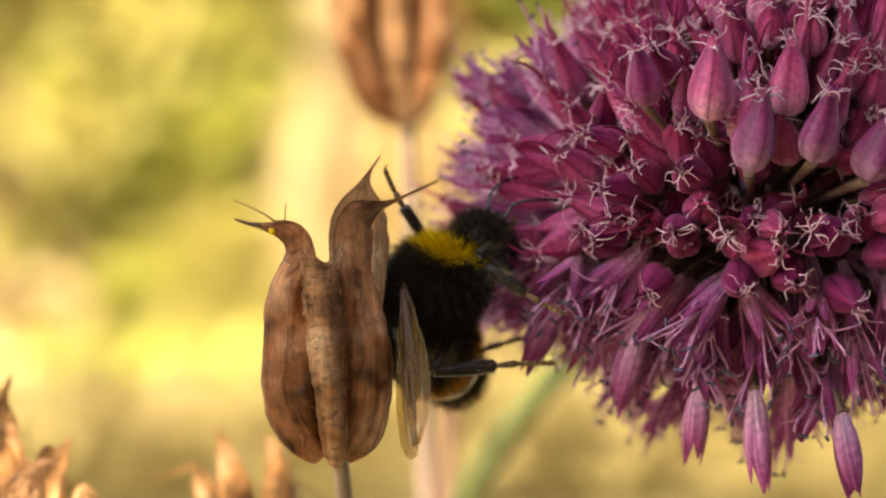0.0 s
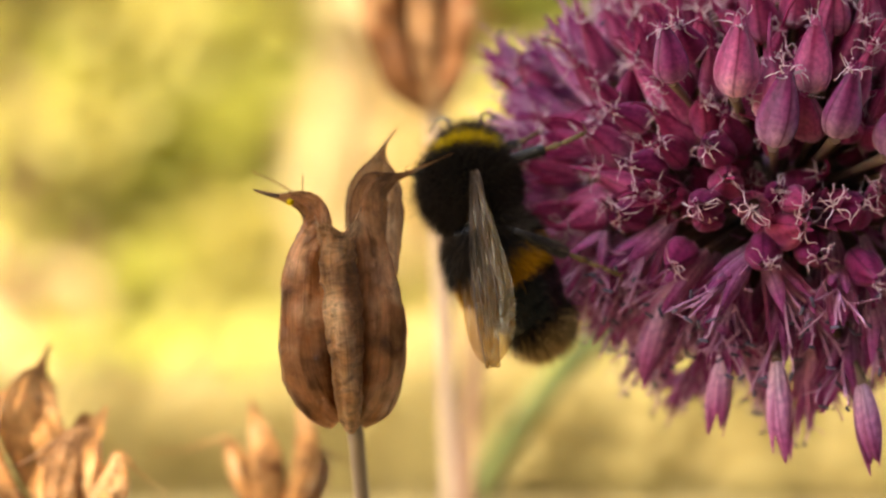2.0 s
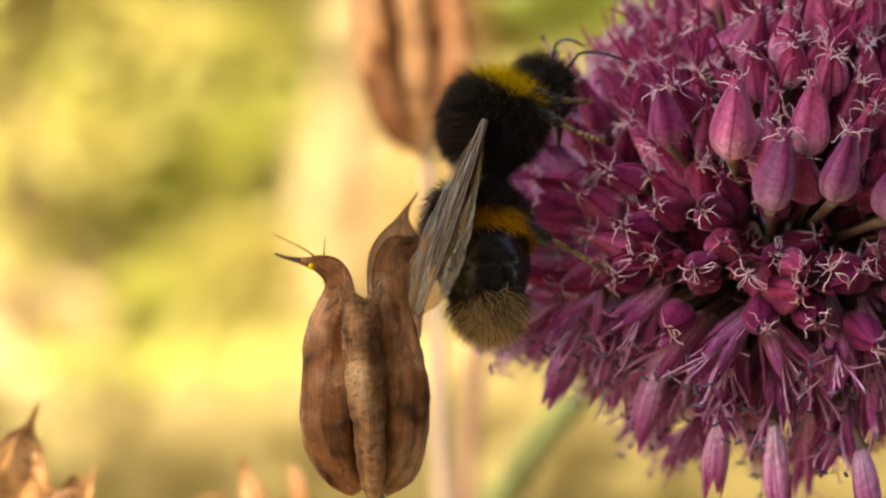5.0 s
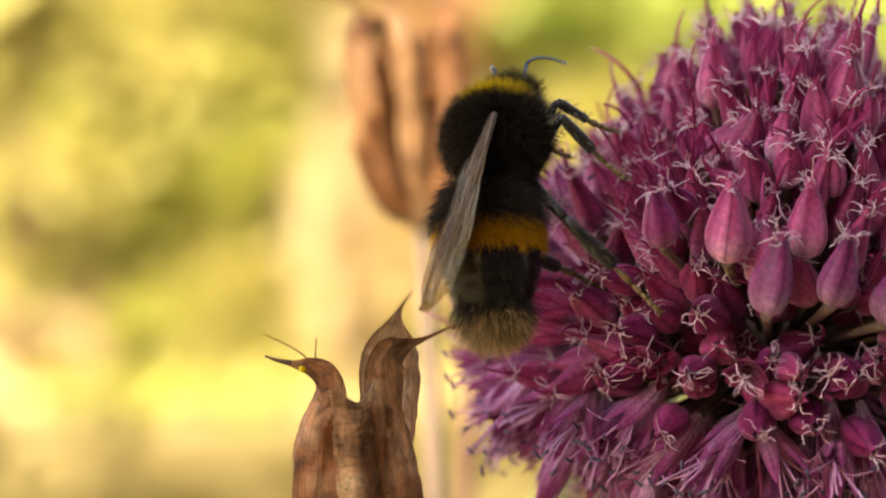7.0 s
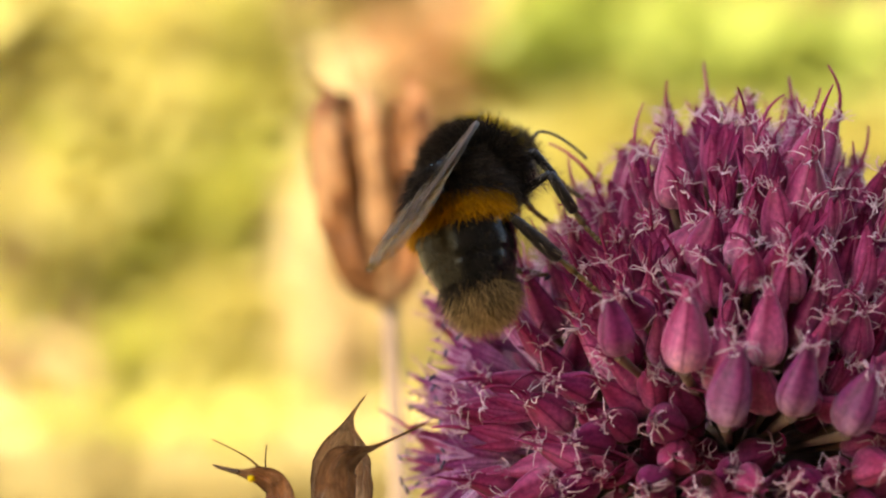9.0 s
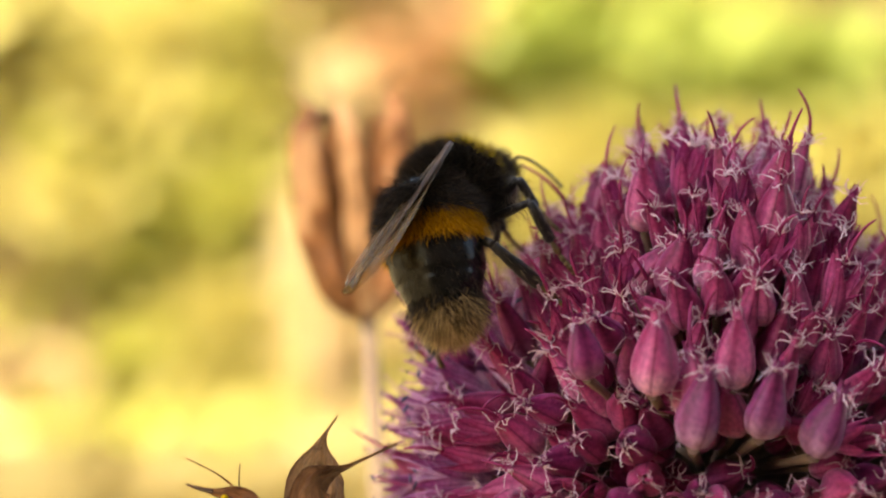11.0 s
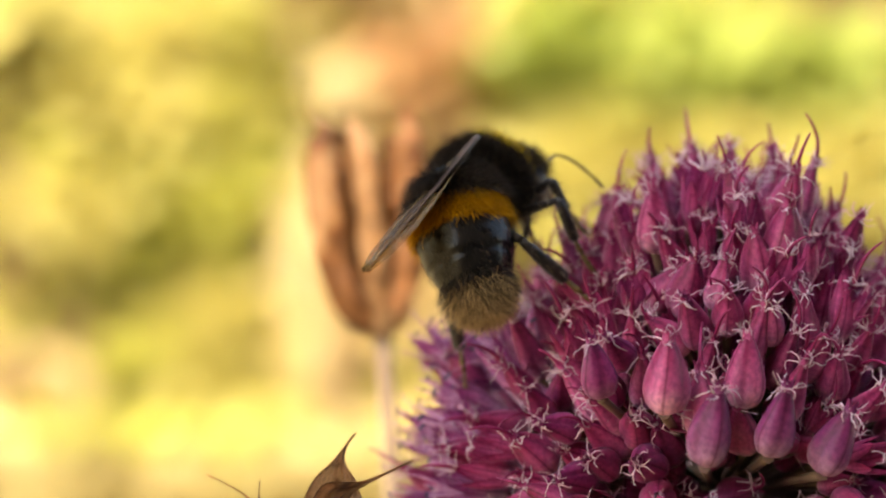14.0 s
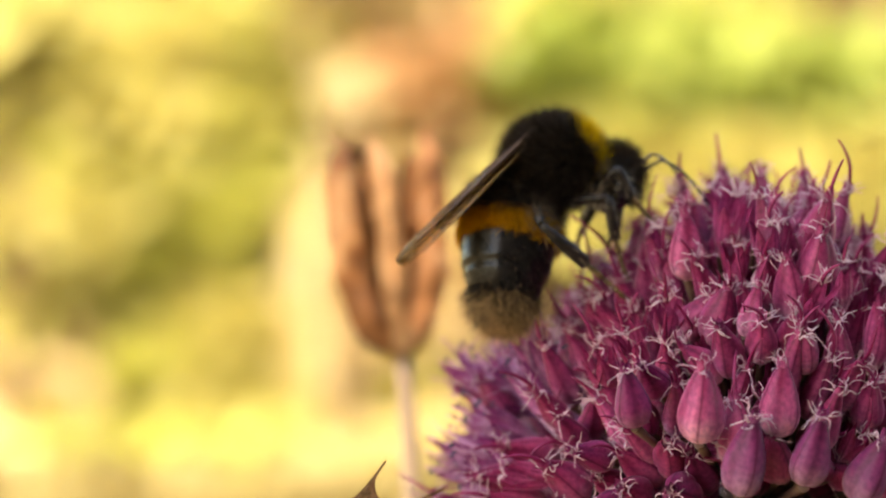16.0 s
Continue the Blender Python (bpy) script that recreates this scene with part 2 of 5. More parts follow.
# ---- builders ----


def part(name, bm, mat, parent=None, label=""):
    """Links a bmesh as one mesh object under a thing or a part."""
    me = bpy.data.meshes.new(name)
    bm.to_mesh(me)
    bm.free()
    return mesh_part(name, me, mat, parent, label)


def mesh_part(name, me, mat, parent=None, label=""):
    if not me.materials:
        for k in mat if isinstance(mat, (list, tuple)) else [mat]:
            me.materials.append(k)
    ob = new(name, me)
    ob.parent = parent
    return tagged(ob, label)


def spot(x, y, z):
    """Millimetres from the resting eye, in world metres."""
    return Vector((x * MM, y * MM, EYE + z * MM))


def tube(bm, points, radii, sides=6, mat=0):
    """A tapered round tube along points (metres)."""
    pts = [Vector(p) for p in points]
    rings, ref = [], Vector((0.31, 0.52, 0.79))
    for i, p in enumerate(pts):
        d = (pts[min(i + 1, len(pts) - 1)] - pts[max(i - 1, 0)]).normalized()
        a = d.cross(ref)
        a = (a if a.length > 0.05 else d.cross(Vector((1, 0, 0)))).normalized()
        b = d.cross(a)
        r = radii[i] if isinstance(radii, (list, tuple)) else radii
        rings.append([bm.verts.new(p + r * (math.cos(k * math.tau / sides) * a + math.sin(k * math.tau / sides) * b)) for k in range(sides)])
    for u, v in zip(rings, rings[1:]):
        for k in range(sides):
            f = bm.faces.new((u[k], u[(k + 1) % sides], v[(k + 1) % sides], v[k]))
            f.smooth, f.material_index = True, mat
    for ring in (rings[0][::-1], rings[-1]):
        bm.faces.new(ring).material_index = mat
    return rings


def bezier(a, b, c, d, n):
    a, b, c, d = Vector(a), Vector(b), Vector(c), Vector(d)
    return [a * (1 - t) ** 3 + b * 3 * t * (1 - t) ** 2 + c * 3 * t * t * (1 - t) + d * t ** 3 for t in (i / n for i in range(n + 1))]


def sheet(bm, grid, mat=0, closed=False):
    """Faces over a grid of points, with u across and v along."""
    uv = bm.loops.layers.uv.verify()
    vs = [[bm.verts.new(p) for p in row] for row in grid]
    rows, cols = len(vs), len(vs[0])
    for i in range(rows - 1):
        for j in range(cols if closed else cols - 1):
            k = (j + 1) % cols
            f = bm.faces.new((vs[i][j], vs[i][k], vs[i + 1][k], vs[i + 1][j]))
            f.smooth, f.material_index = True, mat
            n = cols if closed else cols - 1
            for loop, (u, v) in zip(f.loops, ((j / n, i), ((j + 1) / n, i), ((j + 1) / n, i + 1), (j / n, i + 1))):
                loop[uv].uv = (u, v / (rows - 1))
    return vs


def frame_from(z, x_hint):
    """A rotation whose z axis is z and whose x axis is near x_hint."""
    z = Vector(z).normalized()
    x = Vector(x_hint)
    x = (x - x.dot(z) * z)
    x = x.normalized() if x.length > 1e-6 else z.orthogonal().normalized()
    y = z.cross(x)
    return Matrix((x, y, z)).transposed().to_4x4()

# ---- ground, added shade wall behind the camera, far planting ----


def box(bm, x0, y0, z0, x1, y1, z1):
    v = [bm.verts.new((x, y, z)) for z in (z0, z1) for y in (y0, y1) for x in (x0, x1)]
    for f in ((0, 2, 3, 1), (4, 5, 7, 6), (0, 1, 5, 4), (2, 6, 7, 3), (0, 4, 6, 2), (1, 3, 7, 5)):
        bm.faces.new([v[k] for k in f])


bm = bmesh.new()
sheet(bm, [[(x, y, 0) for x in (-400, -40, -4, 0, 4, 40, 400)] for y in (-300, -30, 0, 3, 6, 40, 900)])
tagged(part("ground", bm, SOIL), "dry straw-strewn garden soil under the plants", "ground", kind="structure")

# Out of view; added only to block the sun and sky from the foreground.
bm = bmesh.new()
box(bm, -0.575, -1.25, 0, 7.0, -1.0, 2.5)
bmesh.ops.bevel(bm, geom=bm.edges[:], offset=0.01, segments=2, affect="EDGES")
tagged(part("shade_wall", bm, PLASTER), "unseen dark brown wall added behind the camera to shade the flower", "wall", kind="structure")

TONES = {
    "lemon": leaf_material("lemon_leaf", (0.49, 0.43, 0.115), (0.59, 0.52, 0.19)),
    "lime": leaf_material("lime_leaf", (0.47, 0.47, 0.095), (0.58, 0.56, 0.15)),
    "olive": leaf_material("olive_leaf", (0.49, 0.46, 0.125), (0.59, 0.54, 0.18)),
    "cream": leaf_material("cream_blade", (0.72, 0.60, 0.34), (0.84, 0.73, 0.46)),
    "beige": leaf_material("beige_leaf", (0.62, 0.48, 0.24), (0.74, 0.60, 0.32)),
    "sand": leaf_material("sand_leaf", (0.37, 0.30, 0.12), (0.47, 0.38, 0.17)),
    "orange": leaf_material("orange_leaf", (0.42, 0.235, 0.105), (0.54, 0.32, 0.155)),
    "brown": leaf_material("brown_leaf", (0.26, 0.18, 0.07), (0.36, 0.25, 0.11)),
    "green": leaf_material("green_leaf", (0.31, 0.37, 0.07), (0.41, 0.45, 0.12)),
}
WORDS = {
    "lemon": ("shrub", "sunlit lemon-yellow leafy garden shrub out of focus"), "lime": ("shrub", "sunlit lime-green leafy shrub out of focus"),
    "olive": ("shrub", "dull olive-green shrub in the border, out of focus"), "cream": ("dry_grass", "tuft of bleached cream dry grass, the smallest added as blurred light discs"),
    "beige": ("dry_perennial", "withered beige perennial with dry leaves"), "sand": ("dry_perennial", "low withered sand-coloured perennial with dry leaves"), "orange": ("dry_perennial", "withered rust-orange perennial with dry leaves"),
    "brown": ("dry_perennial", "dark brown withered perennial in the border"), "green": ("shrub", "fresh green leafy shrub out of focus"),
}


def leaf_cloud(rng, centre, radii, count, size, upright=0.0):
    """Points and faces of many small bent leaves, thinning out towards the rim of the crown."""
    verts, faces = [], []
    for _ in range(count):
        u = Vector((rng.gauss(0, 1), rng.gauss(0, 1), rng.gauss(0, 1))).normalized() * rng.random() ** 0.42
        lump = 1 + 0.18 * noise.noise(u * 2.3 + Vector(centre) * 9)
        p = Vector(centre) + Vector((u.x * radii[0], u.y * radii[1], u.z * radii[2])) * lump
        d = Vector((rng.gauss(0, 1), rng.gauss(0, 1), rng.gauss(0, 0.6) + upright)).normalized()
        s = d.cross(Vector((rng.gauss(0, 1), rng.gauss(0, 1), rng.gauss(0, 1)))).normalized()
        q, k = size * rng.uniform(0.6, 1.3), len(verts)
        n = s.cross(d) * q * 0.12
        w = 0.34 if upright < 2 else 0.10
        verts += [p, p + d * q * 0.45 + s * q * w + n, p + d * q - n, p + d * q * 0.45 - s * q * w + n]
        faces += [(k, k + 1, k + 2), (k, k + 2, k + 3)]
    return verts, faces


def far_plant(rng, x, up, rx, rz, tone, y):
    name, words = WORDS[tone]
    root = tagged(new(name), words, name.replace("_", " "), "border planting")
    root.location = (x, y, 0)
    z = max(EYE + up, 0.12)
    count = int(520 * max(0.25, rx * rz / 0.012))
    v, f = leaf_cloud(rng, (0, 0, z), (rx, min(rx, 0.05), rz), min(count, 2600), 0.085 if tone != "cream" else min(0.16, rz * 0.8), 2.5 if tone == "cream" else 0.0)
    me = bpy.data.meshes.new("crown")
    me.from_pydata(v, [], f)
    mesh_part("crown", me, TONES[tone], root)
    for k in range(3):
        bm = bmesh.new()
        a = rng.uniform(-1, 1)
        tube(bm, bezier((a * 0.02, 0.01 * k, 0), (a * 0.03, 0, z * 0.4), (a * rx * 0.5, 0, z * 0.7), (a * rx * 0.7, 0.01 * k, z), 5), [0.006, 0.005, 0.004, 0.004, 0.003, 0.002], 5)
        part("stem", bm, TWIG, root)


rng = random.Random(7)


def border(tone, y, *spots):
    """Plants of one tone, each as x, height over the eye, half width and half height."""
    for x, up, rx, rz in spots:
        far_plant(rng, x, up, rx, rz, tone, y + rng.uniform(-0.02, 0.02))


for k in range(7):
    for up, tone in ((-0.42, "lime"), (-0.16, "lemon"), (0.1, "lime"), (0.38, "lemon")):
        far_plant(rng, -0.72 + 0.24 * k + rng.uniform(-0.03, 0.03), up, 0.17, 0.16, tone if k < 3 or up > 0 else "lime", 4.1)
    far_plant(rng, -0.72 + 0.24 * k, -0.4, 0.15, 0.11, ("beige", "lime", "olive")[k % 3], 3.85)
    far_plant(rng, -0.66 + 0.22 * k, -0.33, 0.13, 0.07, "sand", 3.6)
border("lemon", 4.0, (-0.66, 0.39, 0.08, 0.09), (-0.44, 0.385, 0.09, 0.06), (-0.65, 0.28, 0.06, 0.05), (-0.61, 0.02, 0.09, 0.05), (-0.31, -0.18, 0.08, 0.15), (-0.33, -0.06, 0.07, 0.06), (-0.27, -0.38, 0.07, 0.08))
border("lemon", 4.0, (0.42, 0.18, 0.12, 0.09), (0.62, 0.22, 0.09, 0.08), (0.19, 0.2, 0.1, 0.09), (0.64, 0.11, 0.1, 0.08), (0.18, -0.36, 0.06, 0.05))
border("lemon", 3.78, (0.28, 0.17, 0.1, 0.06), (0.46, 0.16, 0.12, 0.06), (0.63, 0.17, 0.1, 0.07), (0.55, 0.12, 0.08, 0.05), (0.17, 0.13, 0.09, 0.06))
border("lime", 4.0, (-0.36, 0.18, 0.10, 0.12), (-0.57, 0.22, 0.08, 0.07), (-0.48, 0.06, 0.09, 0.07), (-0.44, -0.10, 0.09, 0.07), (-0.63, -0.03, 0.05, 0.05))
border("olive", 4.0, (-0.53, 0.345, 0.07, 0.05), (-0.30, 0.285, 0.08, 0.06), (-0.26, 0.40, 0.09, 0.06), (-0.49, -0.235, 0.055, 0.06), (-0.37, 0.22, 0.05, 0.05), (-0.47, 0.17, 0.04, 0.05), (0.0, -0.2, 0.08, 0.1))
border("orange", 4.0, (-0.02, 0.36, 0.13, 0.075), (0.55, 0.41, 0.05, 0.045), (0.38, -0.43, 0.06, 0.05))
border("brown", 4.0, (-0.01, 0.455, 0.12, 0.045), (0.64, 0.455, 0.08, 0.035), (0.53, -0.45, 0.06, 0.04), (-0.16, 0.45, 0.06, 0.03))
# Tiny cream tufts stand in for glints that blur into pale discs.
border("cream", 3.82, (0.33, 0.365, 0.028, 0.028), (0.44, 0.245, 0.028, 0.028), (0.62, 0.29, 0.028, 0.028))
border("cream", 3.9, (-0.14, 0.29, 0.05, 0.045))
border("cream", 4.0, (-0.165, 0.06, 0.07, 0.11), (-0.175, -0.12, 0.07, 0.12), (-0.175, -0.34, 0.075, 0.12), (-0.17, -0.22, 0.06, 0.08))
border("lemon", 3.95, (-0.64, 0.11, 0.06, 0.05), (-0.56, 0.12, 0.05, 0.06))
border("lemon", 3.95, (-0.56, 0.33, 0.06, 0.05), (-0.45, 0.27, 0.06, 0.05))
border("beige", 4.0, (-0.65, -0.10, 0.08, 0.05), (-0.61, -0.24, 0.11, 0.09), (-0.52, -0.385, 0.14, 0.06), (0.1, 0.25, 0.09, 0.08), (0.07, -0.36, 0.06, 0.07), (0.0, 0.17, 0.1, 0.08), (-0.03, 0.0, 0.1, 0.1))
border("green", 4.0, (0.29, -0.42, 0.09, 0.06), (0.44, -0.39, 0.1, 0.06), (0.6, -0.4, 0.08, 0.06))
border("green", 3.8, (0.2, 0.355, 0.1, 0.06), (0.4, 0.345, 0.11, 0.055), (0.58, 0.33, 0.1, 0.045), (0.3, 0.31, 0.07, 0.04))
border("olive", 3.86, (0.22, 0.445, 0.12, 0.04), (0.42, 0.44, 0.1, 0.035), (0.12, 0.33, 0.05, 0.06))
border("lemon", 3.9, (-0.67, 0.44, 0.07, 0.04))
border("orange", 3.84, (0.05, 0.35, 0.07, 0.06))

v, f = [], []
for k in range(170):
    p = (rng.uniform(-2.4, 2.4), rng.uniform(5.0, 5.6), rng.uniform(0.1, 1.9))
    a, b = leaf_cloud(rng, p, (0.45, 0.2, 0.4), 160, 0.08)
    f += [[i + len(v) for i in t] for t in b]
    v += a
me = bpy.data.meshes.new("hedge")
me.from_pydata(v, [], f)
tagged(mesh_part("hedge", me, TONES["lime"]), "long sunlit yellow-green hedge behind the border", "hedge", kind="stuff")

# ---- allium flower head ----
HEAD = Vector((24.5, 187.0, -8.0))


def bud_meshes(rng, length, width, slim):
    """A closed bud of six folded tepals, its style and curled filaments, and its pedicel."""
    bm = bmesh.new()
    grid, sides = [], 36
    for i in range(13):
        s = i / 12
        if s < 0.34:
            r = width * math.sqrt(max(0.02, 1 - (1 - s / 0.34) ** 2 * 0.95))
        else:
            q = (s - 0.34) / 0.66
            r = width * (1 - 0.76 * q ** slim)
        if i == 0:
            r = width * 0.12
        row = []
        for j in range(sides):
            a = math.tau * j / sides
            fold = 1 - 0.06 * math.cos(3 * a) - 0.09 * max(0.0, math.cos(3 * a)) ** 14
            row.append(Vector((r * fold * math.cos(a + 0.25 * s), r * fold * math.sin(a + 0.25 * s), length * s)) * MM)
        grid.append(row)
    uv = bm.loops.layers.uv.verify()
    sheet(bm, grid, 0, True)
    for fc in bm.faces:
        first = math.floor(min(lp[uv].uv.x for lp in fc.loops) * 3 + 1e-4)
        for lp in fc.loops:
            lp[uv].uv.x = lp[uv].uv.x * 3 - first
    for k in range(6):
        a = math.tau * k / 6 + rng.uniform(-0.2, 0.2)
        o = Vector((math.cos(a), math.sin(a), 0))
        side = Vector((-o.y, o.x, 0))
        flare = rng.uniform(0.0, 0.45)
        g = []
        for i in range(4):
            s = i / 3
            c = o * (width * 0.22 + flare * s * s * 0.6) + Vector((0, 0, length * 0.90 + 1.2 * s))
            w = width * 0.22 * (1 - s) ** 0.7 + 0.03
            g.append([(c - side * w) * MM, (c + o * 0.06) * MM, (c + side * w) * MM])
        sheet(bm, g, 0)
    tepals = bpy.data.meshes.new("floret")
    bm.to_mesh(tepals)
    bm.free()

    bm = bmesh.new()
    for k in range(rng.randint(8, 12)):
        a = rng.uniform(0, math.tau)
        p = Vector((0.2 * math.cos(a), 0.2 * math.sin(a), length * 0.95))
        d = Vector((0.55 * math.cos(a), 0.55 * math.sin(a), rng.uniform(0.3, 1.1))).normalized()
        pts = [p.copy()]
        for _ in range(7):
            d = (d + Vector((rng.gauss(0, 0.45), rng.gauss(0, 0.45), rng.gauss(-0.05, 0.4)))).normalized()
            p = p + d * rng.uniform(0.18, 0.34)
            pts.append(p.copy())
        tube(bm, [q * MM for q in pts], [(0.062 - 0.0045 * n) * MM for n in range(8)], 4)
    stamens = bpy.data.meshes.new("stamens")
    bm.to_mesh(stamens)
    bm.free()

    bm = bmesh.new()
    z0, e = Vector((0, 0, length * 0.9)), Vector((rng.gauss(0, 0.8), rng.gauss(0, 0.8), 0))
    l = rng.uniform(2.2, 4.6)
    tube(bm, [p * MM for p in bezier(z0, z0 - e * 0.15 + Vector((0, 0, l * 0.4)), z0 + e * 0.2 + Vector((0, 0, l * 0.75)), z0 + e + Vector((0, 0, l)), 6)], [0.20 * MM, 0.18 * MM, 0.16 * MM, 0.14 * MM, 0.12 * MM, 0.10 * MM, 0.07 * MM], 5)
    style = bpy.data.meshes.new("style")
    bm.to_mesh(style)
    bm.free()

    bm = bmesh.new()
    tube(bm, [Vector((0, 0, z)) * MM for z in (0.4, 0, -3, -8, -13)], [0.42 * MM, 0.40 * MM, 0.33 * MM, 0.31 * MM, 0.30 * MM], 6)
    pedicel = bpy.data.meshes.new("pedicel")
    bm.to_mesh(pedicel)
    bm.free()
    return tepals, stamens, style, pedicel


def open_meshes(rng, length, spread):
    """An open hanging floret: six lance-shaped tepals, long filaments with dark anthers."""
    bm = bmesh.new()
    for k in range(6):
        a = math.tau * k / 6 + rng.uniform(-0.12, 0.12)
        o, side = Vector((math.cos(a), math.sin(a), 0)), Vector((-math.sin(a), math.cos(a), 0))
        g = []
        l = length * rng.uniform(0.85, 1.08)
        out = spread * (rng.uniform(0.3, 1.7) if spread > 0 else rng.uniform(0.7, 1.1))
        wide, sway = rng.uniform(0.55, 0.78), rng.gauss(0, 0.5 if spread > 0 else 0.2)
        for i in range(8):
            s = i / 7
            c = o * (0.35 + 0.85 * math.sin(min(s * 2.2, 1.57)) + out * s * s) + side * sway * s * s + Vector((0, 0, l * s))
            w = wide * math.sin(math.pi * (0.10 + 0.88 * s)) ** 0.8
            g.append([(c + side * (w * q) - o * (0.45 * w * q * q)) * MM for q in (-1, -0.5, 0, 0.5, 1)])
        sheet(bm, g, 0)
    tepals = bpy.data.meshes.new("floret")
    bm.to_mesh(tepals)
    bm.free()

    bm = bmesh.new()
    for k in range(6):
        a = rng.uniform(0, math.tau)
        o = Vector((math.cos(a), math.sin(a), 0))
        z0 = Vector((0, 0, length * 0.5))
        end = Vector((0, 0, length * rng.uniform(0.9, 1.35))) + o * rng.uniform(0.8, 2.6)
        tube(bm, [p * MM for p in bezier(z0, z0 + Vector((0, 0, 1.5)) + o * 0.4, end - Vector((0, 0, 0.9)) + o * rng.uniform(-0.5, 0.5), end, 6)], [0.14 * MM, 0.13 * MM, 0.12 * MM, 0.11 * MM, 0.10 * MM, 0.09 * MM, 0.08 * MM], 4, 0)
        d = Vector((rng.gauss(0, 1), rng.gauss(0, 1), rng.gauss(0, 0.5))).normalized()
        if rng.random() < 0.55:
            tube(bm, [(end + d * q + Vector((0, 0, 0.18 * (1 - q * q)))) * MM for q in (-0.45, -0.3, 0, 0.3, 0.45)], [0.08 * MM, 0.14 * MM, 0.13 * MM, 0.14 * MM, 0.07 * MM], 6, 1)
    for k in range(3):
        a = rng.uniform(0, math.tau)
        o = Vector((math.cos(a), math.sin(a), 0))
        z0 = Vector((0, 0, length * 0.8)) + o * 0.9
        e = Vector((rng.gauss(0, 0.6), rng.gauss(0, 0.6), rng.uniform(0, 1)))
        tube(bm, [p * MM for p in bezier(z0, z0 + o * 0.6 + Vector((0, 0, 1.0)), z0 + o + e, z0 + o * 1.5 + e * 1.5, 5)], [0.07 * MM, 0.065 * MM, 0.06 * MM, 0.055 * MM, 0.05 * MM, 0.03 * MM], 4, 0)
    stamens = bpy.data.meshes.new("stamens")
    bm.to_mesh(stamens)
    bm.free()
    return tepals, stamens


def allium():
    rng = random.Random(21)
    root = tagged(new("allium_flower"), "round magenta-purple allium head of crowded buds on a tall green stalk", "flower")
    root.location = spot(HEAD.x, HEAD.y, HEAD.z - 3)
    origin = Vector((HEAD.x, HEAD.y, HEAD.z - 3))
    bm = bmesh.new()
    base = Vector((-0.075, 0.26, -(EYE + (HEAD.z - 3) * MM)))
    tube(bm, bezier(base, base + Vector((0.01, 0, 0.33)), (-0.018, 0.20, -0.015), (0, 0, 0), 28), [0.0017] * 15 + [0.0015] * 14, 10)
    part("stalk", bm, STALK, root)
    bm = bmesh.new()
    bmesh.ops.create_icosphere(bm, subdivisions=3, radius=3.0 * MM)
    for vert in bm.verts:
        vert.co = vert.co * (1 + 0.1 * noise.noise(vert.co * 900)) + Vector((0, 0, 3 * MM))
    part("receptacle", bm, PEDICEL, root)
    buds = [bud_meshes(rng, rng.uniform(4.7, 5.8), rng.uniform(1.25, 1.60), rng.uniform(1.2, 1.7)) for _ in range(10)]
    slim = [bud_meshes(rng, rng.uniform(4.8, 5.8), rng.uniform(0.9, 1.2), rng.uniform(1.1, 1.5)) for _ in range(6)]
    opens = [open_meshes(rng, rng.uniform(5.2, 6.8), rng.uniform(0.05, 1.0)) for _ in range(8)]

    stars = [open_meshes(rng, rng.uniform(4.6, 5.5), rng.uniform(0.1, 0.5))[0] for _ in range(6)]
    bells = [open_meshes(rng, rng.uniform(5.6, 7.0), rng.uniform(-1.0, -0.5)) for _ in range(5)]

    def put(kind, at, way, twist, with_style, size=1.0, fabric=None):
        z = Vector(way).normalized()
        m = Matrix.Translation((at - origin) * MM) @ frame_from(z, (math.cos(twist), math.sin(twist), 0.3)) @ Matrix.Scale(size, 4)
        if kind in ("open", "bell"):
            t, s = rng.choice(opens if kind == "open" else bells)
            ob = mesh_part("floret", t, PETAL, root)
            if kind == "open":
                mesh_part("stamen_tuft", s, [FILAMENT_PINK, ANTHER], ob)
            p = rng.choice(buds)[3]
        else:
            t, s, st, p = rng.choice(buds if kind != "slim" else slim)
            if kind == "star":
                t = rng.choice(stars)
            if fabric:
                t = t.copy()
                t.materials.clear()
                t.materials.append(fabric)
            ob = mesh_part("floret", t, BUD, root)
            mesh_part("stamen_tuft", s, FILAMENT, ob)
            if with_style:
                mesh_part("style", st, STYLE, ob)
        ob.matrix_basis = m
        inward = m.to_3x3().inverted() @ (HEAD - at)
        mesh_part("pedicel", p, PEDICEL, ob).matrix_basis = frame_from(-inward, (1, 0.2, 0))

    heroes = [
        (18.7, 165.3, -0.9, 0.02, -0.28, 1), (21.2, 164.6, -4.3, 0.16, -0.30, 1), (25.4, 164.9, -3.7, 0.24, -0.25, 1),
        (29.0, 165.6, -4.9, 0.42, -0.2, 1), (24.0, 166.6, -0.6, 0.05, -0.2, 1), (14.6, 166.2, 0.1, -0.2, -0.25, 1),
    ]
    facing = [
        (18.4, 170.4, -4.6, -0.35, 0.15), (14.3, 171.4, -5.5, -0.7, 0.05), (13.2, 172.0, -2.4, -0.8, 0.25), (13.2, 172.2, -8.5, -0.6, -0.1), (17.5, 170.0, -8.2, -0.25, 0.0),
        (22.2, 170.4, -8.0, -0.1, 0.2), (21.2, 169.6, -11.0, -0.1, -0.25), (27.0, 169.8, -8.9, 0.1, 0.15), (24.4, 169.6, -11.0, 0.05, -0.15), (30.2, 170.2, -9.8, 0.4, 0.0), (16.6, 171.0, 2.3, -0.4, 0.5),
        (16.0, 171.4, -11.2, -0.35, -0.3), (27.6, 169.8, -11.9, 0.2, -0.3), (32.5, 171.4, -7.0, 0.5, 0.15),
    ]
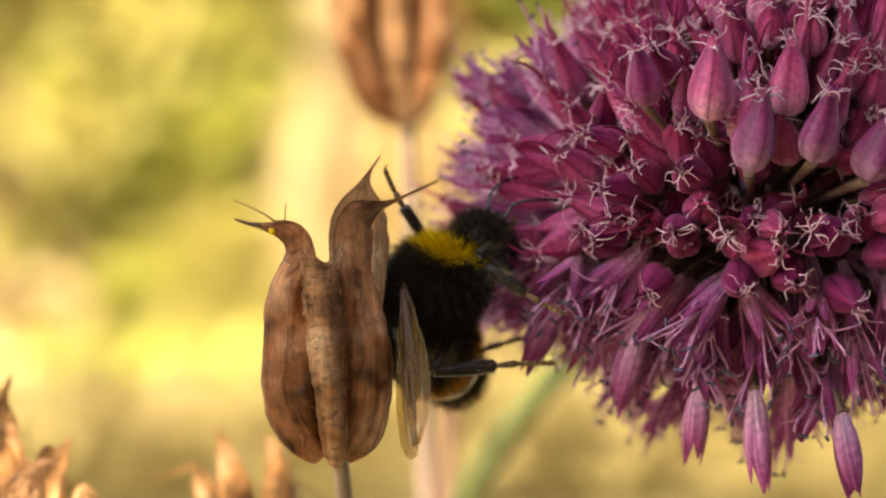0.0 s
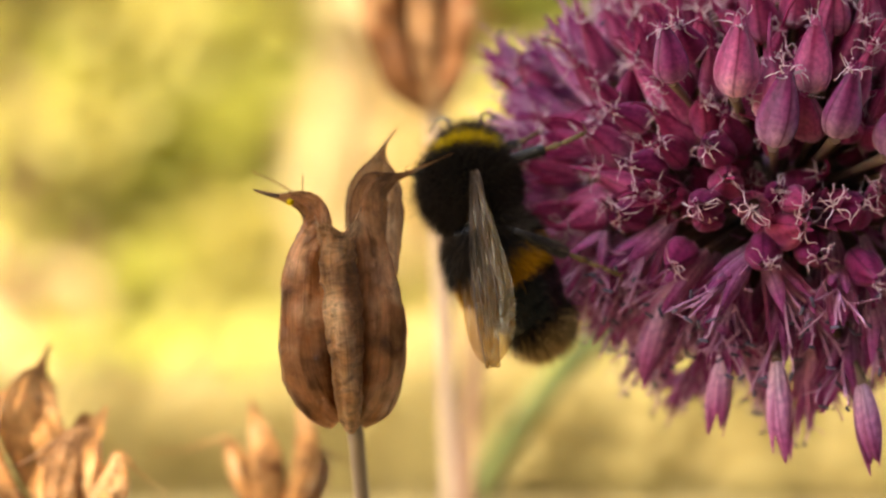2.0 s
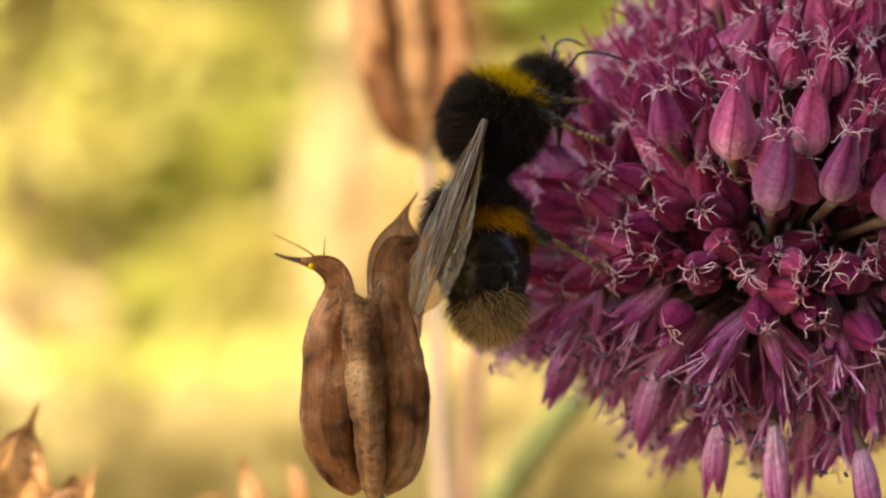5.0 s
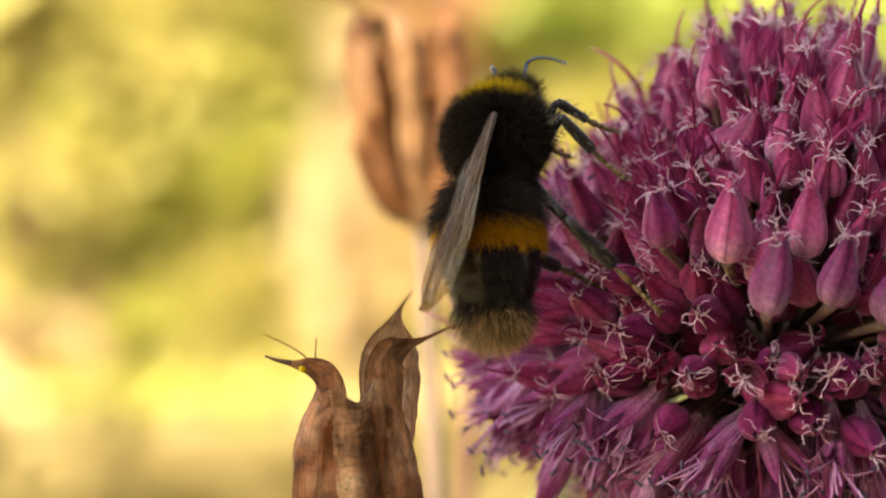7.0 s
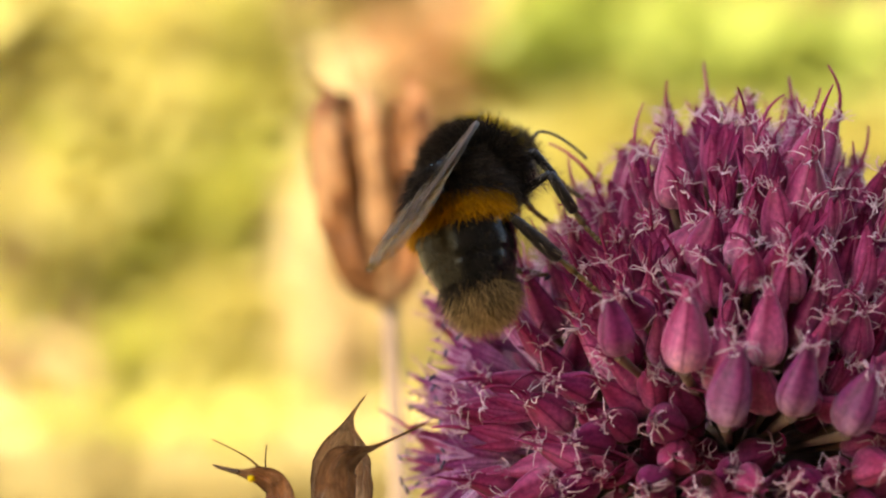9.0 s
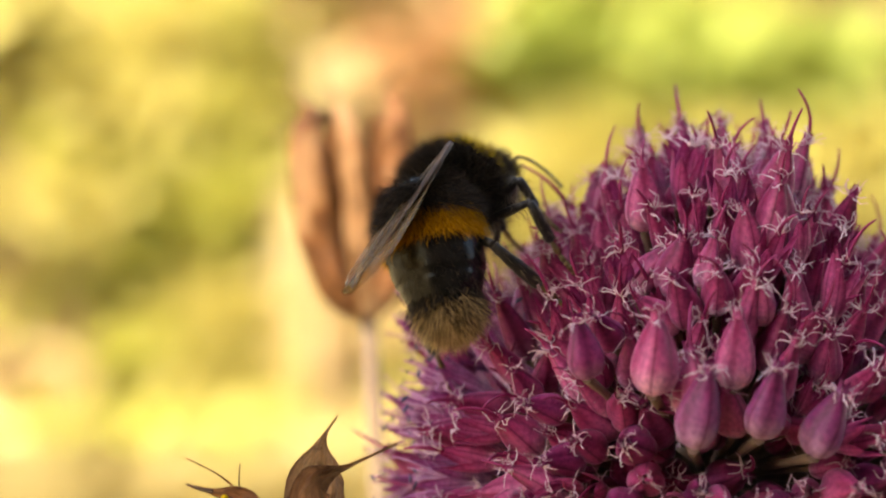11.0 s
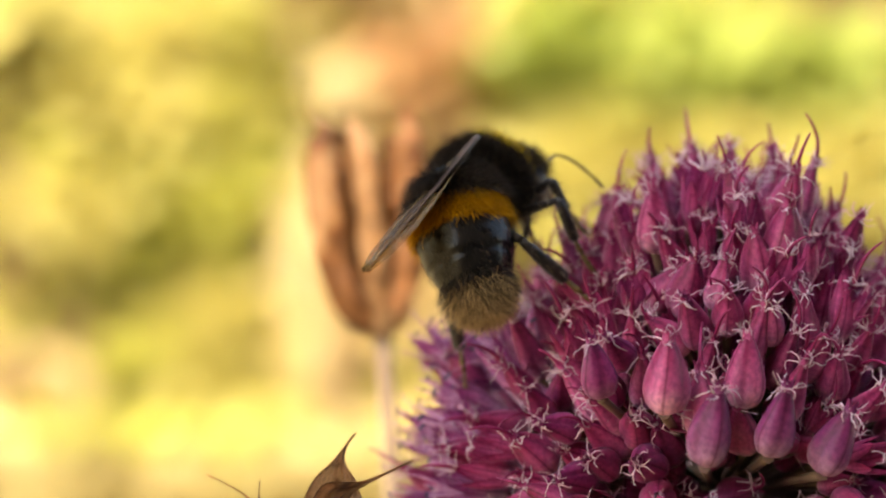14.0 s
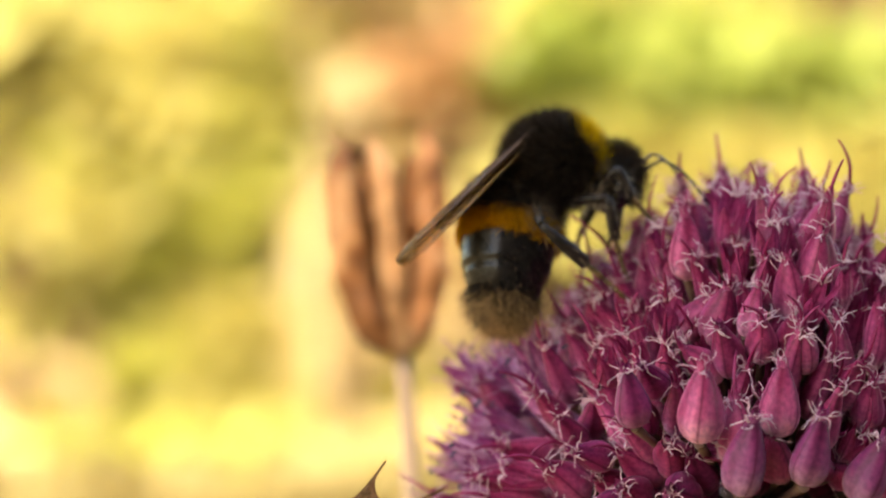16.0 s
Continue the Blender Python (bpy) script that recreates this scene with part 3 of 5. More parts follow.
    for x, y, z, dx, dy in ((19.0, 174.0, -18.6, -0.1, 0.05), (22.4, 171.0, -19.0, 0.05, -0.1), (28.2, 170.0, -20.5, 0.15, -0.1), (32.0, 172.0, -19.0, 0.3, 0.0), (15.0, 175.0, -14.6, -0.3, 0.0), (10.0, 177.0, -11.5, -0.5, 0.1), (26.0, 175.0, -17.0, 0.0, 0.1), (34.5, 170.5, -16.0, 0.45, -0.2)):
        put("bell", Vector((x, y, z)), Vector((dx, dy, -1)), rng.uniform(0, 6), False, rng.uniform(0.95, 1.15))
    placed = []
    for x, y, z, dx, dy, dz in heroes:
        p, d = Vector((x, y, z)), Vector((dx, dy, dz)).normalized()
        placed.append(p + d * 2.2)
        put("bud", p, d, rng.uniform(0, 6), False, (1.0, 1.04, 1.02, 1.0, 0.9, 0.85)[len(placed) - 1], BUD_SHADED if len(placed) in (2, 3, 4) else BUD_DEEP_SHADED if len(placed) > 5 else None)
    for x, y, z, dx, dz in facing:
        p, d = Vector((x, y, z)), Vector((dx, -1, dz)).normalized()
        placed.append(p + d * 2.2)
        put("bud", p, d, rng.uniform(0, 6), False, rng.uniform(0.8, 0.95), BUD_DEEP_SHADED)
    rest = bmesh.new()

    def put_rest(kind, at, way, twist, size):
        """Florets at the back and deep inside, joined."""
        m = Matrix.Translation((at - origin) * MM) @ frame_from(Vector(way).normalized(), (math.cos(twist), math.sin(twist), 0.3)) @ Matrix.Scale(size, 4)
        if kind == "open":
            t, s = rng.choice(opens)
            pieces = [(t, 1), (s, 5)]
            m = m @ Matrix.Scale(0.78, 4)
        else:
            t, s, st, _ = rng.choice(buds if kind != "slim" else slim)
            if kind == "star":
                t = rng.choice(stars)
            pieces = [(t, 0), (s, 2)] + ([(st, 3)] if rng.random() < 0.6 else [])
        for mesh, slot in pieces:
            t = mesh.copy()
            for pol in t.polygons:
                pol.material_index = 4 if slot == 5 and pol.material_index == 1 else slot
            t.transform(m)
            rest.from_mesh(t)
            bpy.data.meshes.remove(t)

    made = 0
    for total, inner in ((2200, 1.0), (520, 0.78)):
        for k in range(total):
            uz = 1 - 2 * (k + 0.5) / total
            a = k * 2.399963 + rng.uniform(-0.3, 0.3)
            u = Vector((math.sqrt(1 - uz * uz) * math.cos(a), math.sqrt(1 - uz * uz) * math.sin(a), uz))
            low = u.z < -0.14 + 0.12 * noise.noise(u * 3)
            rad = Vector((21.8, 22.0, 25.6 if u.z > 0 else 11.5 + (4.0 if rng.random() < 0.15 and u.x > -0.5 else 0.0)))
            full = (u.y ** 4 + (u.x * u.x + u.z * u.z) ** 2) ** -0.25 if u.z > 0 and u.y < 0 else 1.0
            full = min(full, 1.12)
            tip = HEAD + Vector((u.x * rad.x, u.y * rad.y * full, u.z * rad.z * (1 + (full - 1) * 0.9))) * rng.uniform(0.92, 1.05) * inner * (1.05 if u.y > -0.1 and u.x < 0 and u.z < 0.45 else 1.0) * (1 - 0.13 * max(0.0, (u.z + u.x) / math.sqrt(2 * (u.x * u.x + u.z * u.z) + 0.001)) ** 5) * (1 - 0.14 * (1.0 if u.z > 0.45 else min(1.0, max(0.0, 0.1 - u.y) / 0.5)) * max(0.0, (u.z - u.x) / math.sqrt(2 * (u.x * u.x + u.z * u.z) + 0.001)) ** 5)
            bias = (0.45 if u.z > 0.3 else 0.05) if not low else -0.3 - 0.3 * rng.random()
            loose = 0.4 if low else 0.26
            way = (u + Vector((rng.gauss(0, loose), rng.gauss(0, loose), bias + rng.gauss(0, 0.14)))).normalized()
            if low and inner < 1 and rng.random() < 0.8:
                continue
            at = tip - way * 4.2
            mid = at + way * 2.0
            hollow = mid - Vector((25.5, 167.0, -5.6))
            if Vector((hollow.x / 5.0, hollow.y / 7.0, hollow.z / 2.0)).length < 1:
                continue
            if any((mid - q).length < (1.95 if not low else 2.15) * (1.0 if inner == 1 else 0.95) for q in placed):
                continue
            if low and mid.y < 171 and mid.z > -12.5:
                continue
            placed.append(mid)
            kind = "open" if low or (u.x < 0.1 and u.y > -0.35 and u.z < 0.6 and rng.random() < 0.8) else rng.choice(("bud", "bud", "star", "slim") if u.z > 0.3 else ("bud", "bud", "bud", "star"))
            if inner < 1 or u.y > -0.15 or made >= 300:
                put_rest(kind, at, way, rng.uniform(0, 6), rng.uniform(0.75, 1.0))
                continue
            made += 1
            put(kind, at, way, rng.uniform(0, 6), rng.random() < (0.85 if u.z > 0.3 or u.x < -0.4 else 0.3), rng.uniform(0.70, 0.98))
    me = bpy.data.meshes.new("inner_bloom")
    rest.to_mesh(me)
    rest.free()
    tagged(mesh_part("inner_bloom", me, [BUD, PETAL, FILAMENT, STYLE, ANTHER, FILAMENT_PINK], root), kind="stuff")
    return root


FILAMENT_PINK = simple_material("pink_filament", (0.33, 0.10, 0.24), (0.56, 0.29, 0.43), 700.0, 0.6, 0.3)
allium_flower = allium()

# ---- dry seed pods ----


def follicle(root, out, keys, mat, gape=(0.5, 1.0), seed=0, wrinkle=1.0, boxy=1.0, tear=0.0, spike=0.0):
    """One papery follicle of a dry pod, open along its inner seam. out: where its back faces. keys, from the base up: x, y, z of its
    spine, half width, depth, and how far its back has turned upwards; the last ones taper into the beak. Millimetres in the pod's space."""
    out = Vector(out).normalized()
    steps, cols = 6, 31
    table = [list(k) for k in keys]
    path = []
    for i in range(len(table) - 1):
        a, b = table[i], table[i + 1]
        p, q = table[max(i - 1, 0)], table[min(i + 2, len(table) - 1)]
        for n in range(steps):
            t = n / steps
            path.append([0.5 * (2 * y + (z - x) * t + (2 * x - 5 * y + 4 * z - w) * t * t + (3 * y - x - 3 * z + w) * t ** 3) for x, y, z, w in zip(p, a, b, q)])
    path.append(table[-1])
    grid, rows = [], len(path)
    for i, (x, y, z, w, d, up) in enumerate(path):
        s = i / (rows - 1)
        c = Vector((x, y, z))
        ahead = Vector(path[min(i + 1, rows - 1)][:3]) - Vector(path[max(i - 1, 0)][:3])
        ahead = ahead.normalized()
        ref = (out * (1 - up) + Vector((0, 0, 1)) * up)
        ref = (ref - ref.dot(ahead) * ahead).normalized()
        side = ahead.cross(ref)
        w, d = max(w, 0.05), max(d, 0.05)
        body = min(1.0, w / 1.2)
        slit = gape[0] + (gape[1] - gape[0]) * s
        row = []
        for j in range(cols):
            q = j / (cols - 1) * 2 - 1
            ang = q * (math.pi - slit)
            cs, sn = math.cos(ang), math.sin(ang)
            cs, sn = math.copysign(abs(cs) ** boxy, cs), math.copysign(abs(sn) ** boxy, sn)
            crease = 0.34 * noise.noise(Vector((z * 0.22, q * 3.4, seed))) + 0.16 * noise.noise(Vector((z * 0.6, q * 4, seed + 7)))
            fold = wrinkle * 0.13 * noise.noise(Vector((z * 2.6 + 0.8 * abs(q), q * 1.6, seed + 3)))
            keel = 0.26 * math.exp(-(q / 0.08) ** 2)
            roll = 0.45 * max(0, abs(q) - 0.72) / 0.28
            k = (crease + fold) * body
            rip = (tear * noise.noise(Vector((q * 3.5, seed, 1))) + spike * max(0.0, q - 0.35) / 0.65) * max(0, s - 0.8) / 0.2
            row.append((c + ahead * rip + side * (sn * (w + k) + math.copysign(roll * body, q)) + ref * (cs * (d + k) + keel * body)) * MM)
        grid.append(row)
    bm = bmesh.new()
    sheet(bm, grid)
    bmesh.ops.solidify(bm, geom=bm.faces[:], thickness=0.08 * MM)
    for fc in bm.faces:
        fc.smooth = True
    return part("follicle", bm, mat, root)


def whisker(root, a, b, c, d, thick=0.16):
    """The dry curled style at the tip of a follicle."""
    bm = bmesh.new()
    tube(bm, [p * MM for p in bezier(a, b, c, d, 14)], [(thick * (1 - 0.6 * k / 14)) * MM for k in range(15)], 6)
    part("beak", bm, BEAK, root)


def pod_stalk(root, start, ground_at, radius=0.55, mat=None, back=16):
    """The stalk from the pod's base down to the soil, in the pod's space (millimetres)."""
    bm = bmesh.new()
    a, b = Vector(start), Vector(ground_at)
    pts = bezier(a, a + Vector((0.5, back, -6)), a.lerp(b, 0.5) + Vector((6, back, 0)), b, 20)
    tube(bm, [p * MM for p in pts], [radius * MM * (1.0 + 0.6 * k / 20) for k in range(21)], 8)
    bmesh.ops.create_uvsphere(bm, u_segments=10, v_segments=6, radius=0.85 * MM, matrix=Matrix.Translation(a * MM))
    part("stalk", bm, mat or TWIG, root)


def near_pod():
    o = (-5.4, 169.0, -23.1)
    root = tagged(new("seed_pod"), "dry brown split columbine seed pod with hooked beaks", "seed pod")
    root.location = spot(*o)
    floor = -(EYE / MM + o[2])
    follicle(root, (-0.8, -0.6, 0), [(-0.6, -0.4, -0.2, 0.7, 0.7, 0), (-1.8, -0.5, 1.2, 1.5, 1.4, 0), (-2.55, -0.5, 3.6, 1.95, 1.9, 0), (-2.75, -0.5, 6.4, 2.0, 2.0, 0), (-2.75, -0.5, 9.2, 1.85, 1.75, 0), (-2.6, -0.6, 11.4, 1.5, 1.4, 0), (-2.1, -0.8, 13.0, 1.35, 0.9, 0),
        (-1.95, -1.0, 13.9, 1.2, 0.6, 0), (-2.4, -1.1, 14.7, 0.95, 0.35, 0), (-3.3, -1.1, 15.2, 0.55, 0.2, 0), (-4.6, -1.0, 15.4, 0.2, 0.12, 0), (-6.3, -0.7, 15.8, 0.09, 0.09, 0)], HUSK, (0.8, 2.1), 3)
    follicle(root, (-0.1, -1, 0), [(0.3, -1.2, -0.5, 0.5, 0.6, 0), (0.25, -2.4, 1.4, 0.95, 1.2, 0), (0.0, -3.0, 4.6, 1.05, 1.5, 0), (-0.3, -3.1, 7.6, 1.1, 1.5, 0), (-0.6, -3.0, 10.6, 1.1, 1.3, 0), (-0.7, -2.9, 12.6, 1.15, 1.1, 0), (-0.65, -3.1, 13.7, 1.5, 1.25, 0)], HUSK_RIDGE, (0.5, 0.9), 11, 2.4, 0.72, 0.7, 1.3)
    follicle(root, (0.8, -0.6, 0), [(0.8, -0.4, -0.2, 0.7, 0.7, 0), (1.8, -0.6, 1.4, 1.5, 1.4, 0), (2.25, -0.7, 4.4, 1.85, 1.75, 0), (2.25, -0.7, 7.6, 1.75, 1.6, 0), (1.95, -0.6, 10.4, 1.35, 1.2, 0), (1.65, -0.5, 12.4, 1.2, 0.95, 0), (1.35, -0.4, 14.4, 1.7, 1.0, 0),
        (1.7, -0.4, 15.9, 1.35, 0.7, 0), (2.8, -0.3, 16.6, 0.5, 0.3, 0), (4.2, -0.1, 17.1, 0.13, 0.12, 0), (7.3, 0.5, 18.5, 0.07, 0.07, 0)], HUSK_PALE, (0.9, 2.1), 23)
    follicle(root, (0.35, 0.95, 0), [(0.4, 0.7, 0, 0.7, 0.7, 0), (1.0, 1.5, 3.0, 1.6, 1.5, 0), (1.5, 1.9, 8.0, 1.6, 1.5, 0), (1.7, 2.0, 12.0, 1.6, 1.3, 0), (1.8, 2.0, 15.0, 1.75, 1.0, 0), (2.0, 2.1, 16.9, 1.25, 0.7, 0), (2.2, 2.1, 18.2, 0.4, 0.3, 0), (2.6, 2.2, 19.2, 0.1, 0.1, 0), (3.3, 2.3, 20.2, 0.06, 0.06, 0)], HUSK_CREAM, (1.4, 1.9), 31)
    follicle(root, (-0.7, 0.7, 0), [(-0.4, 0.7, 0, 0.7, 0.7, 0), (-1.5, 2.0, 3.6, 1.6, 1.5, 0), (-1.9, 2.4, 8.4, 1.5, 1.4, 0), (-2.2, 2.6, 11.6, 1.1, 1.0, 0), (-2.8, 2.8, 13.6, 0.4, 0.4, 0.3), (-4.2, 3.2, 15.8, 0.09, 0.09, 0.8), (-7.0, 4.4, 17.2, 0.06, 0.06, 1)], HUSK, (1.0, 1.4), 43)
    whisker(root, (-4.7, -1.02, 15.45), (-5.3, -0.95, 15.5), (-5.8, -0.85, 15.6), (-6.5, -0.7, 15.9), 0.17)
    whisker(root, (-2.6, 2.4, 11.5), (-2.9, 2.4, 13.5), (-3.5, 2.4, 15.0), (-3.2, 2.4, 17.0), 0.1)
    bm = bmesh.new()
    bmesh.ops.create_icosphere(bm, subdivisions=2, radius=0.26 * MM, matrix=Matrix.Translation(Vector((-3.95, -1.2, 15.05)) * MM))
    part("pollen_grain", bm, FUR_YELLOW, root, "tiny orange-yellow pollen crumb")
    pod_stalk(root, (0.3, 1.4, 0.3), (10, 60, floor), 0.6, STRAW, 34)
    return root


def far_pod():
    o = (-1.3, 239.0, 2.2)
    root = tagged(new("seed_pod"), "pale brown dry columbine seed pod with curled beaks, further back", "seed pod")
    root.location = spot(*o)
    floor = -(EYE / MM + o[2])
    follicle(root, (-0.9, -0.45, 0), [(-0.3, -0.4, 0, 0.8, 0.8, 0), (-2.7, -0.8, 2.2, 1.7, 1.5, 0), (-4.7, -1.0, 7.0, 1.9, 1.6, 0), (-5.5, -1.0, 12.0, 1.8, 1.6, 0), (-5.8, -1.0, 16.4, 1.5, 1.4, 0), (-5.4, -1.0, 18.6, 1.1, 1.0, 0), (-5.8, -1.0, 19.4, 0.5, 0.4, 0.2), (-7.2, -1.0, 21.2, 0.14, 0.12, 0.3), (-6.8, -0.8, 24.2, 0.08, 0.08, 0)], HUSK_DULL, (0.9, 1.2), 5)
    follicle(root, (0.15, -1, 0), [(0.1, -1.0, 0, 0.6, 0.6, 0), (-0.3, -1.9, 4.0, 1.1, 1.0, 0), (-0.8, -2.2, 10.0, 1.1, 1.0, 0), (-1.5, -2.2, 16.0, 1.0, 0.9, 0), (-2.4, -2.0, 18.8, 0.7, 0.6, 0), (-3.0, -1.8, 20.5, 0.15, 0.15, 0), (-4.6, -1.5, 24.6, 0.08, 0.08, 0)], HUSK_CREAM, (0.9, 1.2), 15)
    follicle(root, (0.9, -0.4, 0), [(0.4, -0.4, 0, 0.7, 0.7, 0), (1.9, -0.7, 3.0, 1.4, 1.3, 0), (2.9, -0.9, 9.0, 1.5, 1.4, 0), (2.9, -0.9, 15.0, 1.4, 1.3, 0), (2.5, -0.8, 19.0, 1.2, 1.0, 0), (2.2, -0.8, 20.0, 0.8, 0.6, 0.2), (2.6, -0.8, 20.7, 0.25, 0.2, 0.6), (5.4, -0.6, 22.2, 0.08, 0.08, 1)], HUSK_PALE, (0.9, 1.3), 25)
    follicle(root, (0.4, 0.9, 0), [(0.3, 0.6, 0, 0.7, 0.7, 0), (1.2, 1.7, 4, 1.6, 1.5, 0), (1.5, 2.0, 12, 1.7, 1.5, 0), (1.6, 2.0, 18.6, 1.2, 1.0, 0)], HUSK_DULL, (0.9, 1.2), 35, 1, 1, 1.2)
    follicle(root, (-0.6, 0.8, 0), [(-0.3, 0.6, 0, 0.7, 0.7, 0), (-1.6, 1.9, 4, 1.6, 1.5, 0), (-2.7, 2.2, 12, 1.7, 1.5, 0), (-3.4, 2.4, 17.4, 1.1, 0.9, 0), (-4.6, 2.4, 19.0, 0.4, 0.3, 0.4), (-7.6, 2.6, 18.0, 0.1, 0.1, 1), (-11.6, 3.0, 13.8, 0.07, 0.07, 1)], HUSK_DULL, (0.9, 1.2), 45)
    whisker(root, (2.0, -0.4, 19.0), (1.0, -0.4, 21.0), (2.0, -0.3, 23.0), (5.6, -0.2, 24.4), 0.12)
    pod_stalk(root, (0.2, 0, -0.4), (12, 60, floor), 0.8, STRAW, 6)
    return root


def low_left_pod():
    o = (-29.4, 186.0, -31.3)
    root = tagged(new("seed_pod"), "sunlit tan dry seed pod, split wide open", "seed pod")
    root.location = spot(*o)
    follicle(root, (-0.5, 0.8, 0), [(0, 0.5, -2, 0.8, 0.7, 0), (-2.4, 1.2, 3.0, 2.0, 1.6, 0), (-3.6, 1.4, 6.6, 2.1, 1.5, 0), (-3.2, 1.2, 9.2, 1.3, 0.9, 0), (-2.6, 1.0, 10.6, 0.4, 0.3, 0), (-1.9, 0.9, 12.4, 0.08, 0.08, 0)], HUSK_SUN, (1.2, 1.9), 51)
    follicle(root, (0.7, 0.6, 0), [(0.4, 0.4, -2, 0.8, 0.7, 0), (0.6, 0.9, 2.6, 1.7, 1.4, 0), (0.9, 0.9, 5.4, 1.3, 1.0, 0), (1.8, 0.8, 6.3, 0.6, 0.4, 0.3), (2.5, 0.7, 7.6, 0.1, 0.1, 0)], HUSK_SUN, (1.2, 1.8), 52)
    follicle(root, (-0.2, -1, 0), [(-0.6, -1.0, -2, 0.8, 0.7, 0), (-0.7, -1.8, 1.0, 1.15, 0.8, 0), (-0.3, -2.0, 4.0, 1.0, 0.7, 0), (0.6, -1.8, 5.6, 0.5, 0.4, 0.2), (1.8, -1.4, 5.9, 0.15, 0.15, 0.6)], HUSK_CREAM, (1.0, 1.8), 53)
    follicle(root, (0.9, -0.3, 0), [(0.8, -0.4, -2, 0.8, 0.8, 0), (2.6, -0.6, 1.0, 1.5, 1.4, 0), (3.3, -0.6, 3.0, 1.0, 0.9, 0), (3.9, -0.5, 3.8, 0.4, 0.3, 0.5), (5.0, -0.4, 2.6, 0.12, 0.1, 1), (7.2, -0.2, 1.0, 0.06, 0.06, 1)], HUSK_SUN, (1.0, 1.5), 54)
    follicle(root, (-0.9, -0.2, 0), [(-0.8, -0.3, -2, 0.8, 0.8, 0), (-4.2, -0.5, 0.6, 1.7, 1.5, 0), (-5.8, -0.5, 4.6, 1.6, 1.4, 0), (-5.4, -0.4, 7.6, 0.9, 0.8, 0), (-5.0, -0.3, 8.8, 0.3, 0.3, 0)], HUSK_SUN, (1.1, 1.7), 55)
    whisker(root, (1.6, -1.4, 5.9), (-0.6, -1.6, 6.6), (-2.2, -1.8, 3.2), (-4.9, -2.0, 3.1), 0.13)
    pod_stalk(root, (0, 0, -2.2), (8, 30, -(EYE / MM + o[2])))
    return root


def low_middle_pod():
    o = (-14.9, 202.0, -34.9)
    root = tagged(new("seed_pod"), "tan dry seed pod low behind the near one", "seed pod")
    root.location = spot(*o)
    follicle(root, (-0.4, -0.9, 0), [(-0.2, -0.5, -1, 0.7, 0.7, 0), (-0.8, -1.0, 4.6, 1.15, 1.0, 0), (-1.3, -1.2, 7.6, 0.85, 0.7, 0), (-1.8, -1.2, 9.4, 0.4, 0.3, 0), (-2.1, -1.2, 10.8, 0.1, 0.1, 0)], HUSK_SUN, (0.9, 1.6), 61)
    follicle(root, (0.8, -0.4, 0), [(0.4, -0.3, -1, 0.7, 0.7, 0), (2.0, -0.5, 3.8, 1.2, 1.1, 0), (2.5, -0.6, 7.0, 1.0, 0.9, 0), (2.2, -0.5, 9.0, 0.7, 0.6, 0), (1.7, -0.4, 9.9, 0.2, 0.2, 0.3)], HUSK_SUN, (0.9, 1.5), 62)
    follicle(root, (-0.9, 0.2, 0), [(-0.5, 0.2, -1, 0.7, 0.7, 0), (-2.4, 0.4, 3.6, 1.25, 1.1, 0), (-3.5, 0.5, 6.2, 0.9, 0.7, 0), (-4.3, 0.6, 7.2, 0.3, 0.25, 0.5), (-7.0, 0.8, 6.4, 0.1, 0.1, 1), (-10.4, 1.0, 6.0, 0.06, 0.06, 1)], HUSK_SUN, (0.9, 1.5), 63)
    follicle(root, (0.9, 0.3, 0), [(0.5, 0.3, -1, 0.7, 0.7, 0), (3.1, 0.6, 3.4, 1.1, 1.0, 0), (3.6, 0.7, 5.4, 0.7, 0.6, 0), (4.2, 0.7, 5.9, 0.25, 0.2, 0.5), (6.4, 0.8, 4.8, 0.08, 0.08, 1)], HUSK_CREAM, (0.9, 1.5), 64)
    pod_stalk(root, (0, 0, -1.2), (8, 30, -(EYE / MM + o[2])))
    return root


# Brighter copy of the husk: sunshine on the low pods put into the colour.
HUSK_SUN = husk_material("sun_painted_husk", (0.14, 0.055, 0.02), (0.66, 0.39, 0.17), (0.90, 0.72, 0.46), 0.5)
HUSK_RIDGE = husk_material("ridged_husk", (0.12, 0.05, 0.022), (0.54, 0.29, 0.13), (0.86, 0.62, 0.37), 0.36, 38.0)
HUSK_CREAM = husk_material("cream_husk", (0.22, 0.11, 0.05), (0.50, 0.30, 0.15), (0.74, 0.55, 0.35), 0.40)
seed_pod = near_pod()
back_pod = far_pod()
low_left_pod()
low_middle_pod()


def loose_stem(a, b, c, d, radius, mat, label):
    root = tagged(new("plant_stem"), label, "stem")
    root.location = spot(*d)
    bm = bmesh.new()
    e = Vector(d)
    tube(bm, [(p - e) * MM for p in bezier(a, b, c, d, 14)], radius * MM, 8)
    part("shoot", bm, mat, root)


GROUND = -EYE / MM
loose_stem((3.5, 290, -16), (1, 290, -40), (-2, 292, -120), (-4, 300, GROUND), 1.1, TWIG, "thin grey-brown dry plant stem")

